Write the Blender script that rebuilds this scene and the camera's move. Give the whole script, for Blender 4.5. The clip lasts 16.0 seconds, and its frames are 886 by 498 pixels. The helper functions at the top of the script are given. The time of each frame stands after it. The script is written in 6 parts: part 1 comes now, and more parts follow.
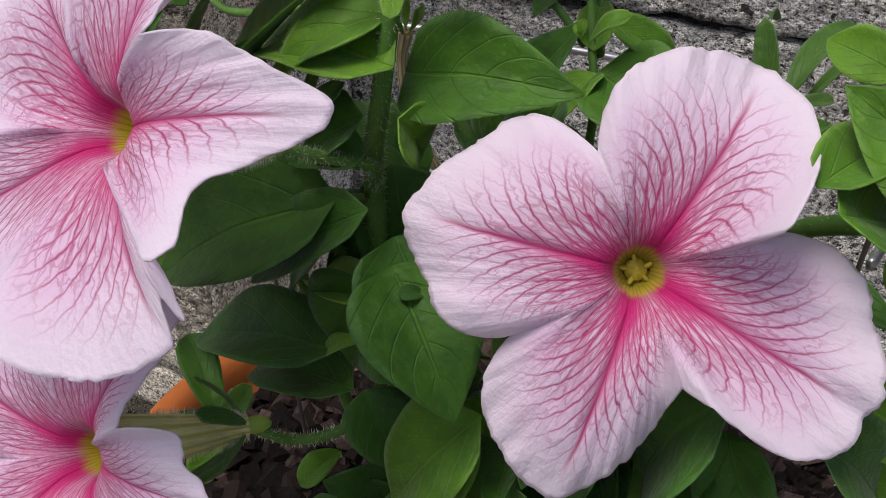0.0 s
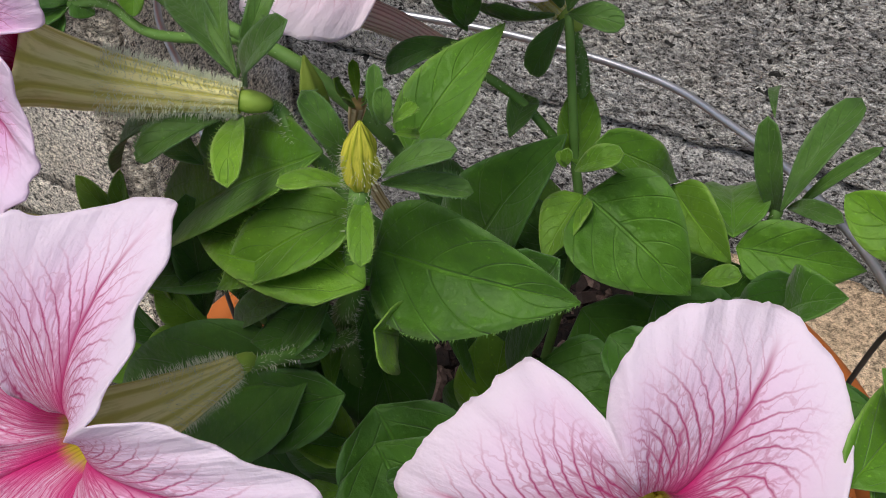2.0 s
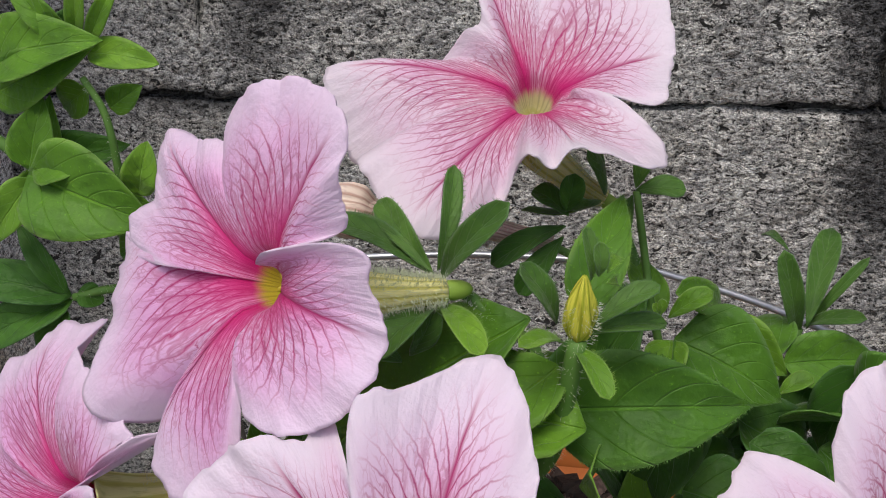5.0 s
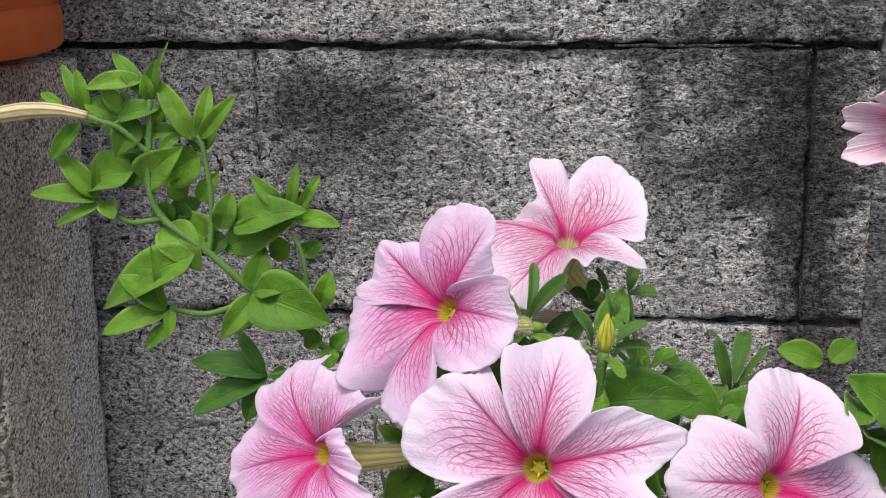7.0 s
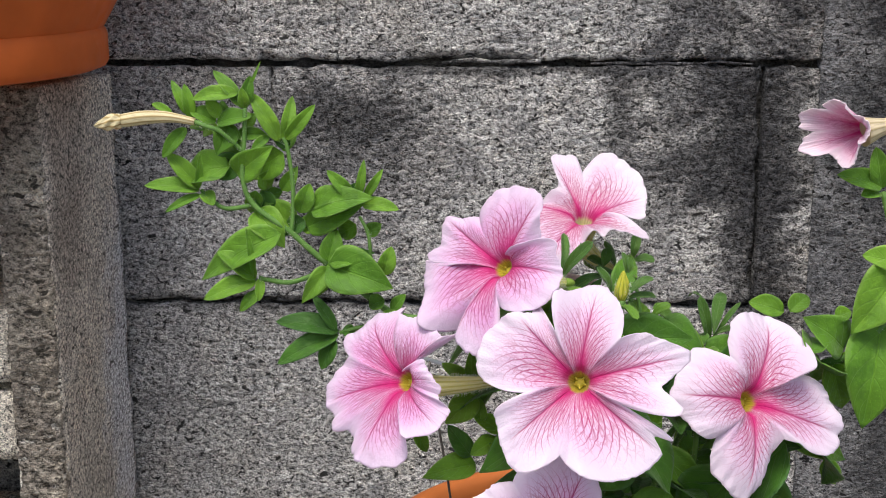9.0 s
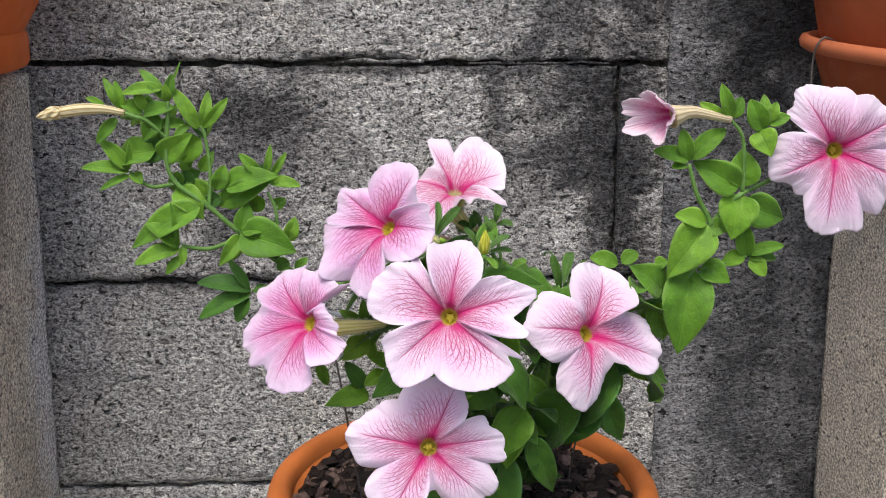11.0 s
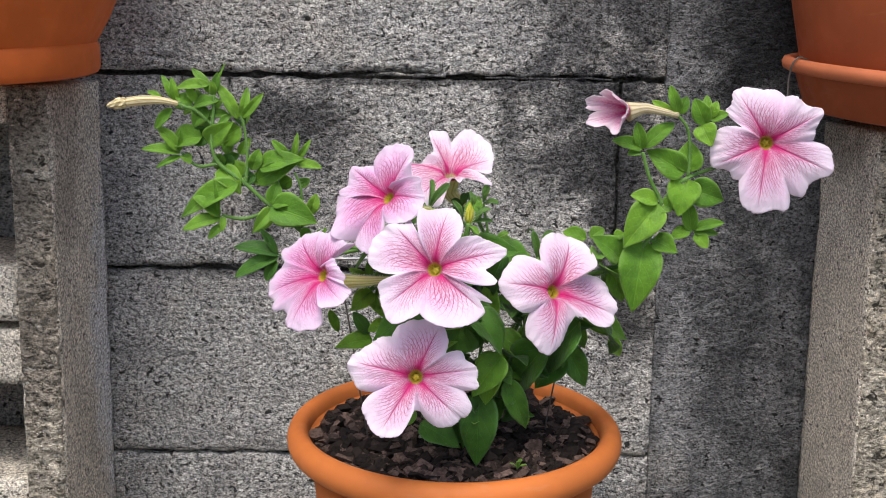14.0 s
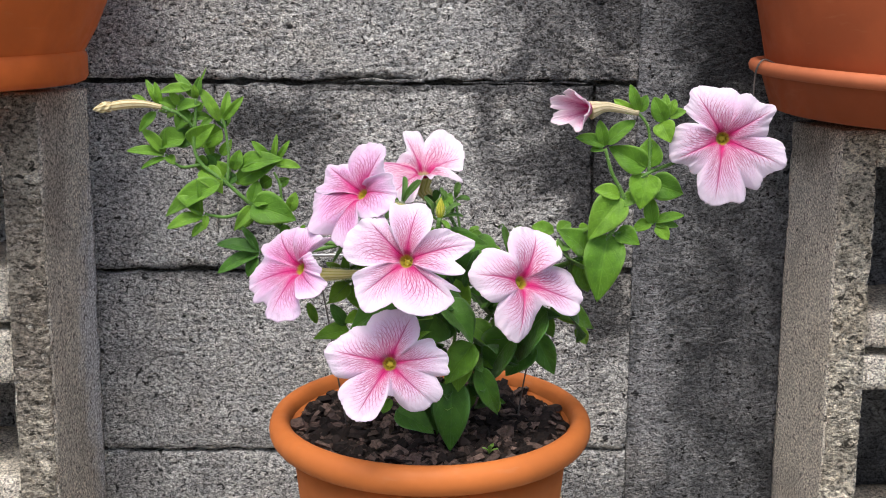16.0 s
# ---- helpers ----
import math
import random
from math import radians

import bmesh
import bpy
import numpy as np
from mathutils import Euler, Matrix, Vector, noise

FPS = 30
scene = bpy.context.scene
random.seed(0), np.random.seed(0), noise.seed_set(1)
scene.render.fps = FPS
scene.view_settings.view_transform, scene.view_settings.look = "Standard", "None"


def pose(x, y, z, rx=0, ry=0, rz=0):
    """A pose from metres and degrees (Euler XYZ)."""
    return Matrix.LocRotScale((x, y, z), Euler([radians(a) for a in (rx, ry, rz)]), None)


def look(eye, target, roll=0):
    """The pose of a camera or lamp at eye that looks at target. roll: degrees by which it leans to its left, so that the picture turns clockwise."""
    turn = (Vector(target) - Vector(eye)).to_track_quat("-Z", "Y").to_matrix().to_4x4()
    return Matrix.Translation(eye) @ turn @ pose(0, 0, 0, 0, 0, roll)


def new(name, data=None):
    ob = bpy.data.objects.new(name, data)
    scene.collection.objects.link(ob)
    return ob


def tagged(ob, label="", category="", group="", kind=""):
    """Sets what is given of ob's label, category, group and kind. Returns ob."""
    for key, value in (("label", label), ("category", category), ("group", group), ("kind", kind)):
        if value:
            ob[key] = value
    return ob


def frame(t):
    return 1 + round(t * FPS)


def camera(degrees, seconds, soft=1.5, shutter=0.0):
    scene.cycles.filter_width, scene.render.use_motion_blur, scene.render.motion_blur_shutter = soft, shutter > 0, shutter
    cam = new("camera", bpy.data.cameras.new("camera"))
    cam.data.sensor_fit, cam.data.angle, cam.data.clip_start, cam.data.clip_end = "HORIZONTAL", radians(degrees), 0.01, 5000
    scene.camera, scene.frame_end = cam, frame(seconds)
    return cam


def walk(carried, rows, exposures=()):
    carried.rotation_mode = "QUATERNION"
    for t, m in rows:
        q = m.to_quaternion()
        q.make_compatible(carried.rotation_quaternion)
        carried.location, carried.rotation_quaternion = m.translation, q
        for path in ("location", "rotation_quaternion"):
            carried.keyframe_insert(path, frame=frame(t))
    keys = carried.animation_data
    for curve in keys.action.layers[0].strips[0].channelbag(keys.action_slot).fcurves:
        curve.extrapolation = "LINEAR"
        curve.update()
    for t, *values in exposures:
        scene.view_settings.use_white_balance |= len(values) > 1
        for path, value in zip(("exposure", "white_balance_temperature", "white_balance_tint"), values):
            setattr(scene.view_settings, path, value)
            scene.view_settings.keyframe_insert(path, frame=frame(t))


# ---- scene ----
cam = camera(43.0, 16.0, soft=1.0)
PATH = [
    (0, (0.143, -0.629, 0.966), (-0.819, 0.894, 0.097), 0.8),
    (0.5, (0.136, -0.631, 0.989), (-0.779, 0.866, 0.029), 0.4),
    (1, (0.126, -0.608, 1.005), (-0.8, 0.807, -0.063), -2.6),
    (1.5, (0.115, -0.592, 1.02), (-0.706, 0.765, -0.198), -2.6),
    (2, (0.103, -0.576, 1.03), (-0.605, 0.732, -0.308), -1.3),
    (2.5, (0.086, -0.564, 1.034), (-0.549, 0.722, -0.36), -1.3),
    (3, (0.072, -0.554, 1.037), (-0.5, 0.722, -0.394), -1.7),
    (3.5, (0.064, -0.549, 1.038), (-0.383, 0.821, -0.348), -1.3),
    (4, (0.056, -0.559, 1.04), (-0.278, 0.909, -0.277), -0.5),
    (4.5, (0.05, -0.587, 1.04), (-0.278, 1.068, -0.034), -1.9),
    (5, (0.029, -0.633, 1.026), (-0.208, 1.135, 0.123), -1.6),
    (5.2, (0.022, -0.651, 1.022), (-0.182, 1.175, 0.232), -1.2),
    (7.3, (0.004, -0.824, 1.04), (-0.166, 1.12, 0.603), -0.3),
    (7.5, (0.0, -0.829, 1.044), (-0.183, 1.113, 0.602), -0.6),
    (8, (-0.008, -0.839, 1.047), (-0.179, 1.108, 0.621), -0.9),
    (8.5, (-0.028, -0.879, 1.043), (-0.156, 1.081, 0.665), -0.6),
    (9, (-0.029, -0.919, 1.041), (-0.094, 1.037, 0.628), -0.1),
    (9.5, (-0.031, -0.952, 1.041), (0.013, 1.002, 0.616), -0.6),
    (9.7, (-0.03, -0.965, 1.044), (0.038, 0.988, 0.614), -0.7),
    (11.8, (-0.016, -1.059, 1.045), (0.11, 0.896, 0.642), 0.2),
    (12, (-0.006, -1.069, 1.041), (0.107, 0.887, 0.637), 0.4),
    (12.5, (0.015, -1.094, 1.036), (0.049, 0.868, 0.649), 0.4),
    (13, (0.02, -1.115, 1.033), (0.042, 0.846, 0.642), 1.0),
    (13.5, (0.01, -1.133, 1.034), (0.016, 0.834, 0.673), 1.1),
    (14, (0.006, -1.15, 1.031), (0.029, 0.818, 0.676), 0.8),
    (14.5, (0.011, -1.165, 1.03), (0.06, 0.805, 0.691), 0.6),
    (15, (0.014, -1.175, 1.031), (0.073, 0.799, 0.718), 0.5),
    (15.5, (0.019, -1.181, 1.027), (0.073, 0.792, 0.705), 0.4),
    (16, (0.019, -1.184, 1.026), (0.054, 0.787, 0.69), 0.3),
]
walk(cam, [(t, look(eye, target, roll)) for t, eye, target, roll in PATH],
     [(0, 0.0), (1.5, 0.0), (2.5, 0.10), (3.4, 0.24), (4.2, 0.15), (5.0, -0.03), (7.3, 0.34), (8.3, 0.36), (9.0, 0.46), (13.0, 0.5), (16, 0.6)])

# ---- light ----
world = bpy.data.worlds.new("sky")
scene.world = world
world.use_nodes = True
_wn = world.node_tree.nodes
_sky = _wn.new("ShaderNodeTexSky")
_sky.sky_type = 'NISHITA'
_sky.sun_disc = False
_sky.sun_elevation = radians(64)
_sky.sun_rotation = radians(200)
_sky.dust_density = 4.0
world.node_tree.links.new(_sky.outputs[0], _wn["Background"].inputs[0])
_wn["Background"].inputs[1].default_value = 0.12
sun = new("sun", bpy.data.lights.new("sun", 'SUN'))
sun.data.energy = 1.6
sun.data.angle = radians(28)
sun.data.color = (1.0, 0.96, 0.9)
sun.matrix_world = look((-0.12, -0.95, 2.0), (0, 0, 0))


# ---- material helpers ----
class Mat:
    """A small builder of node materials."""

    def __init__(self, name):
        self.m = bpy.data.materials.new(name)
        self.m.use_nodes = True
        self.t = self.m.node_tree
        self.p = self.t.nodes["Principled BSDF"]
        self.out = self.t.nodes["Material Output"]

    def n(self, kind, **kw):
        node = self.t.nodes.new(kind)
        for k, v in kw.items():
            if k == "op":
                node.operation = v
            elif k == "feature":
                node.feature = v
            elif k == "uvmap":
                node.uv_map = v
        return node

    def put(self, sock, v):
        if isinstance(v, (int, float)):
            sock.default_value = v
        elif isinstance(v, tuple):
            sock.default_value = (*v, 1.0) if len(v) == 3 and sock.type == 'RGBA' else v
        else:
            self.t.links.new(v, sock)

    def math(self, op, a, b=0.0, c=0.0, clamp=False):
        node = self.n("ShaderNodeMath", op=op)
        node.use_clamp = clamp
        for s, v in zip(node.inputs, (a, b, c)):
            self.put(s, v)
        return node.outputs[0]

    def noise(self, vec, scale, detail=3.0, rough=0.55, distort=0.0):
        node = self.n("ShaderNodeTexNoise")
        self.put(node.inputs["Vector"], vec)
        self.put(node.inputs["Scale"], scale)
        node.inputs["Detail"].default_value = detail
        node.inputs["Roughness"].default_value = rough
        node.inputs["Distortion"].default_value = distort
        return node.outputs[0]

    def voronoi(self, vec, scale, feature='F1', rnd=1.0):
        node = self.n("ShaderNodeTexVoronoi", feature=feature)
        self.put(node.inputs["Vector"], vec)
        self.put(node.inputs["Scale"], scale)
        node.inputs["Randomness"].default_value = rnd
        return node.outputs[0]

    def ramp(self, v, lo, hi, a=0.0, b=1.0):
        node = self.n("ShaderNodeMapRange")
        node.interpolation_type = 'SMOOTHSTEP'
        self.put(node.inputs[0], v)
        for s, x in zip(list(node.inputs)[1:5], (lo, hi, a, b)):
            self.put(s, x)
        return node.outputs[0]

    def mix(self, f, a, b, blend='MIX'):
        node = self.n("ShaderNodeMix")
        node.data_type = 'RGBA'
        node.blend_type = blend
        self.put(node.inputs[0], f)
        self.put(node.inputs[6], a)
        self.put(node.inputs[7], b)
        return node.outputs[2]

    def pos(self):
        return self.n("ShaderNodeNewGeometry").outputs["Position"]

    def scaled(self, vec, sx, sy, sz):
        node = self.n("ShaderNodeVectorMath", op='MULTIPLY')
        self.put(node.inputs[0], vec)
        node.inputs[1].default_value = (sx, sy, sz)
        return node.outputs[0]

    def uv(self):
        return self.n("ShaderNodeUVMap", uvmap="UVMap").outputs[0]

    def split(self, vec):
        node = self.n("ShaderNodeSeparateXYZ")
        self.put(node.inputs[0], vec)
        return node.outputs

    def join(self, x, y, z=0.0):
        node = self.n("ShaderNodeCombineXYZ")
        for s, v in zip(node.inputs, (x, y, z)):
            self.put(s, v)
        return node.outputs[0]

    def bump(self, h, strength, distance, after=None):
        node = self.n("ShaderNodeBump")
        node.inputs["Strength"].default_value = strength
        node.inputs["Distance"].default_value = distance
        self.put(node.inputs["Height"], h)
        if after is not None:
            self.put(node.inputs["Normal"], after)
        return node.outputs[0]

    def set(self, **kw):
        names = {"color": "Base Color", "rough": "Roughness", "normal": "Normal", "metal": "Metallic",
                 "spec": "Specular IOR Level", "sheen": "Sheen Weight", "coat": "Coat Weight"}
        for k, v in kw.items():
            self.put(self.p.inputs[names[k]], v)
        return self

    def thin_sheet(self, color, amount):
        """Lets part of the light through a thin sheet."""
        tr = self.n("ShaderNodeBsdfTranslucent")
        self.put(tr.inputs[0], color)
        ms = self.n("ShaderNodeMixShader")
        self.put(ms.inputs[0], amount)
        self.t.links.new(self.p.outputs[0], ms.inputs[1])
        self.t.links.new(tr.outputs[0], ms.inputs[2])
        self.t.links.new(ms.outputs[0], self.out.inputs[0])
        return self


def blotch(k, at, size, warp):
    """A patch of uneven outline: 1 at its heart, 0 outside."""
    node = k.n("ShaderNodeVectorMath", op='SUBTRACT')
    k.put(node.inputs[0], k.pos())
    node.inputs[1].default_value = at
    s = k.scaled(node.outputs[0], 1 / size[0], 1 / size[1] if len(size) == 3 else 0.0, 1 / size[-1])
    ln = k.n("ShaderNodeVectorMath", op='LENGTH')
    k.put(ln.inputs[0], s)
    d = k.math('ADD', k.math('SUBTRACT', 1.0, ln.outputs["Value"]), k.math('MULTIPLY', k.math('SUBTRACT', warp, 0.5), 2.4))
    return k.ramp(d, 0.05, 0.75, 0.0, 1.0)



def concrete(name, light, dark, warm=(0.30, 0.27, 0.22), grit=1.0, patches=(), dirt=0.5, pit=1.0, cell=1.0, flat=1.7, speck=1.0):
    """Weathered open-textured concrete: packed grains longer than high, pits darkened for shade, sand, stained or
    tinted patches.
    """
    k = Mat(name)
    p = k.pos()
    big = k.noise(p, 5.0, 4.0, 0.6, 0.6)
    mid = k.noise(p, 30.0, 4.0, 0.6)
    low = k.scaled(p, 1.0, 1.0, flat)
    grains = k.noise(low, 205.0 * cell, 3.0, 0.62, 0.3)
    pits = k.noise(low, 120.0 * cell, 3.0, 0.6, 0.6)
    lumps = k.noise(low, 430.0 * cell, 2.0, 0.6, 0.2)
    fine = k.noise(p, 1000.0, 2.0, 0.6)
    spread = k.ramp(mid, 0.35, 0.65, -0.02, 0.05)
    hole = k.ramp(k.math('SUBTRACT', pits, spread), 0.325, 0.365, 1.0, 0.0)
    c = k.mix(k.ramp(mid, 0.36, 0.66), dark, light)
    c = k.mix(k.ramp(k.noise(p, 11.0, 3.0), 0.50, 0.72, 0.0, 0.6), c, warm)
    c = k.mix(k.ramp(big, 0.50, 0.72, 0.0, dirt), c, tuple(v * 0.35 for v in dark))
    warp = k.noise(p, 14.0, 7.0, 0.75, 0.4)
    for at, size, tone, amount in patches:
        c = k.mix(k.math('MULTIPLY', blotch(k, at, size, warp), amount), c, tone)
    tone = k.math('ADD', k.math('ADD', k.ramp(grains, 0.38, 0.62, 1 - 0.30 * speck, 1 + 0.28 * speck), k.ramp(lumps, 0.38, 0.62, -0.22 * speck, 0.22 * speck)), k.ramp(fine, 0.36, 0.64, -0.24 * speck, 0.24 * speck))
    c = k.mix(1.0, c, k.join(tone, tone, tone), 'MULTIPLY')
    # shade inside the pits is painted as a near-black mix
    c = k.mix(k.math('MULTIPLY', hole, 0.95 * pit), c, tuple(v * 0.13 for v in dark))
    h = k.math('ADD', k.math('MULTIPLY', grains, 1.1), k.math('ADD', k.math('MULTIPLY', lumps, 0.9), k.math('MULTIPLY', fine, 0.35)))
    h = k.math('SUBTRACT', h, k.math('MULTIPLY', hole, 0.6))
    k.set(color=c, rough=0.93, spec=0.2, normal=k.bump(h, 1.0, 0.0040 * grit))
    return k.m


def terracotta(name, tone, scuff=0.3):
    k = Mat(name)
    p = k.pos()
    c = k.mix(k.ramp(k.noise(p, 14.0, 4.0), 0.35, 0.7), tuple(v * 0.86 for v in tone), tuple(v * 1.1 for v in tone))
    c = k.mix(k.ramp(k.noise(k.scaled(p, 30.0, 30.0, 140.0), 1.0, 3.0), 0.62, 0.78, 0.0, scuff), c, (0.62, 0.30, 0.16))
    k.set(color=c, rough=k.ramp(k.noise(p, 60.0, 3.0), 0.3, 0.7, 0.50, 0.66), spec=0.25,
          normal=k.bump(k.noise(p, 180.0, 3.0), 0.12, 0.001))
    return k.m


def petal_material(name, inner, outer, rim, blush, core=0.44, throat=(0.60, 0.48, 0.035), heart=(0.44, 0.35, 0.03)):
    k = Mat(name)
    u, v, w = k.split(k.uv())[:3]
    wob = k.math('SUBTRACT', k.noise(k.uv(), 3.0, 3.0), 0.5)
    um = k.math('ABSOLUTE', k.math('ADD', u, k.math('MULTIPLY', wob, 0.05)))
    rnd = k.n("ShaderNodeObjectInfo").outputs["Random"]
    shift = k.math('MULTIPLY', rnd, 17.0)
    # fine veins: long cells that fork outward
    warp = k.math('MULTIPLY', k.math('SUBTRACT', k.noise(k.scaled(k.uv(), 3.2, 5.0, 1.0), 2.6, 3.0), 0.5), 0.85)
    warp2 = k.math('MULTIPLY', k.math('SUBTRACT', k.noise(k.scaled(k.uv(), 4.1, 3.3, 1.0), 3.4, 2.0), 0.5), 0.7)
    fan = k.math('MULTIPLY', u, k.math('ADD', 6.0, k.math('MULTIPLY', v, 2.6)))
    run = k.math('SUBTRACT', k.math('MULTIPLY', v, 3.6), k.math('MULTIPLY', um, 1.9))
    cell = k.join(k.math('ADD', k.math('ADD', fan, shift), warp), k.math('ADD', run, warp2), shift)
    edge = k.voronoi(cell, 1.35, 'DISTANCE_TO_EDGE')
    cell2 = k.join(k.math('ADD', k.math('MULTIPLY', fan, 1.9), warp), k.math('ADD', k.math('MULTIPLY', run, 1.5), warp2), k.math('ADD', shift, 4.0))
    edge2 = k.voronoi(cell2, 1.4, 'DISTANCE_TO_EDGE')
    reach = k.math('ADD', v, k.math('MULTIPLY', um, 0.10))
    star = k.math('ADD', v, k.math('MULTIPLY', um, 0.30))
    wide = k.ramp(reach, 0.18, 0.85, 0.17, 0.04)
    veins = k.math('SUBTRACT', 1.0, k.math('DIVIDE', edge, wide), clamp=True)
    veins = k.math('MULTIPLY', k.math('POWER', veins, 0.7), k.ramp(reach, 0.55, 0.98, 1.0, 0.0))
    veins2 = k.math('SUBTRACT', 1.0, k.math('DIVIDE', edge2, k.math('MULTIPLY', wide, 1.4)), clamp=True)
    veins2 = k.math('MULTIPLY', veins2, k.ramp(reach, 0.30, 0.70, 0.8, 0.0))
    # side veins that leave the midrib at an acute angle
    turn = k.math('MULTIPLY', k.math('SIGN', u), 0.27)
    bend = k.math('POWER', um, 0.85)
    s1 = k.math('ADD', k.math('MULTIPLY', k.math('SUBTRACT', v, k.math('MULTIPLY', bend, 1.05)), 8.5), k.math('ADD', turn, k.math('MULTIPLY', warp, 0.5)))
    d1 = k.math('MULTIPLY', k.math('ABSOLUTE', k.math('SUBTRACT', k.math('FRACT', k.math('ADD', s1, shift)), 0.5)), 2.0)
    side = k.math('SUBTRACT', 1.0, k.math('DIVIDE', d1, k.ramp(reach, 0.25, 0.9, 0.50, 0.15)), clamp=True)
    side = k.math('MULTIPLY', side, k.math('MULTIPLY', k.ramp(reach, 0.58, 0.97, 1.0, 0.0), k.ramp(um, 0.55, 0.95, 1.0, 0.2)))
    s2 = k.math('ADD', k.math('MULTIPLY', fan, 0.85), k.math('MULTIPLY', warp2, 0.9))
    d2 = k.math('MULTIPLY', k.math('ABSOLUTE', k.math('SUBTRACT', k.math('FRACT', k.math('ADD', s2, shift)), 0.5)), 2.0)
    ray = k.math('SUBTRACT', 1.0, k.math('DIVIDE', d2, k.ramp(v, 0.16, 0.85, 0.55, 0.10)), clamp=True)
    ray = k.math('MULTIPLY', ray, k.math('MULTIPLY', k.ramp(v, 0.38, 0.78, 1.0, 0.0), k.ramp(um, 0.08, 0.45, 0.1, 1.0)))
    # forks between the side veins, outer half only
    s3 = k.math('ADD', k.math('MULTIPLY', k.math('SUBTRACT', v, k.math('MULTIPLY', bend, 1.6)), 6.5), k.math('ADD', turn, k.math('MULTIPLY', warp2, 0.8)))
    d3 = k.math('MULTIPLY', k.math('ABSOLUTE', k.math('SUBTRACT', k.math('FRACT', k.math('ADD', s3, shift)), 0.5)), 2.0)
    fork = k.math('SUBTRACT', 1.0, k.math('DIVIDE', d3, 0.17), clamp=True)
    fork = k.math('MULTIPLY', fork, k.math('MULTIPLY', k.ramp(reach, 0.6, 0.9, 0.75, 0.0), k.ramp(um, 0.25, 0.45, 0.0, 1.0)))
    patch = k.ramp(k.noise(k.join(u, v, shift), 5.0, 2.0), 0.42, 0.58, 0.15, 1.0)
    veins2 = k.math('MAXIMUM', veins2, k.math('MAXIMUM', side, k.math('MAXIMUM', ray, k.math('MULTIPLY', fork, patch))))
    veins = k.math('MULTIPLY', veins, 0.5)
    mid = k.math('SUBTRACT', 1.0, k.math('DIVIDE', um, k.ramp(v, 0.1, 0.75, 0.20, 0.026)), clamp=True)
    mid = k.math('MULTIPLY', mid, k.ramp(v, 0.70, 0.93, 1.0, 0.0))
    tone = k.ramp(k.noise(k.pos(), 60.0, 3.0), 0.35, 0.65)
    base = k.mix(tone, inner, outer)
    base = k.mix(k.ramp(v, 0.6, 1.0), base, rim)
    flush = k.math('MULTIPLY', k.ramp(star, 0.20, blush + 0.03, 1.0, 0.0), k.ramp(um, 0.0, 1.0, 1.0, 0.75))
    flush = k.math('MULTIPLY', flush, 0.62)
    flush = k.math('MAXIMUM', flush, k.math('MULTIPLY', k.ramp(um, 0.0, 0.28, 0.26, 0.0), k.ramp(v, 0.40, 0.80, 1.0, 0.0)))
    c = k.mix(flush, base, (0.86, 0.085, 0.48))
    c = k.mix(k.math('MULTIPLY', k.ramp(star, 0.20, core + 0.05, 0.97, 0.0), k.ramp(um, 0.0, 1.0, 1.0, 0.75)), c, (0.78, 0.022, 0.24))
    line = k.math('MAXIMUM', k.math('MAXIMUM', k.math('MULTIPLY', veins, 0.9), veins2), mid)
    c = k.mix(k.math('MULTIPLY', k.math('POWER', line, 0.8), 0.97), c, k.mix(k.ramp(v, 0.25, 0.60), (0.58, 0.005, 0.16), (0.44, 0.008, 0.14)))
    th = k.ramp(k.math('ADD', v, k.math('MULTIPLY', wob, 0.05)), 0.115, 0.155, 1.0, 0.0)
    stripe = k.math('ABSOLUTE', k.math('SINE', k.math('MULTIPLY', u, 12.0)))
    c = k.mix(th, c, k.mix(k.ramp(stripe, 0.2, 0.8), tuple(x * 0.75 for x in throat), throat))
    spot = k.ramp(k.noise(k.pos(), 800.0, 3.0), 0.38, 0.60, 0.25, 1.0)
    c = k.mix(k.math('MULTIPLY', k.ramp(v, 0.05, 0.12, 0.9, 0.0), spot), c, heart)
    h = k.math('ADD', k.math('MULTIPLY', line, -0.4), k.noise(k.pos(), 900.0, 2.0))
    h = k.math('ADD', h, k.math('MULTIPLY', k.noise(k.scaled(k.uv(), 7.0, 1.6, 1.0), 2.2, 3.0), 2.0))
    k.set(color=c, rough=0.62, spec=0.25, sheen=0.15, normal=k.bump(h, 0.35, 0.0008))
    k.thin_sheet(c, 0.25)
    return k.m


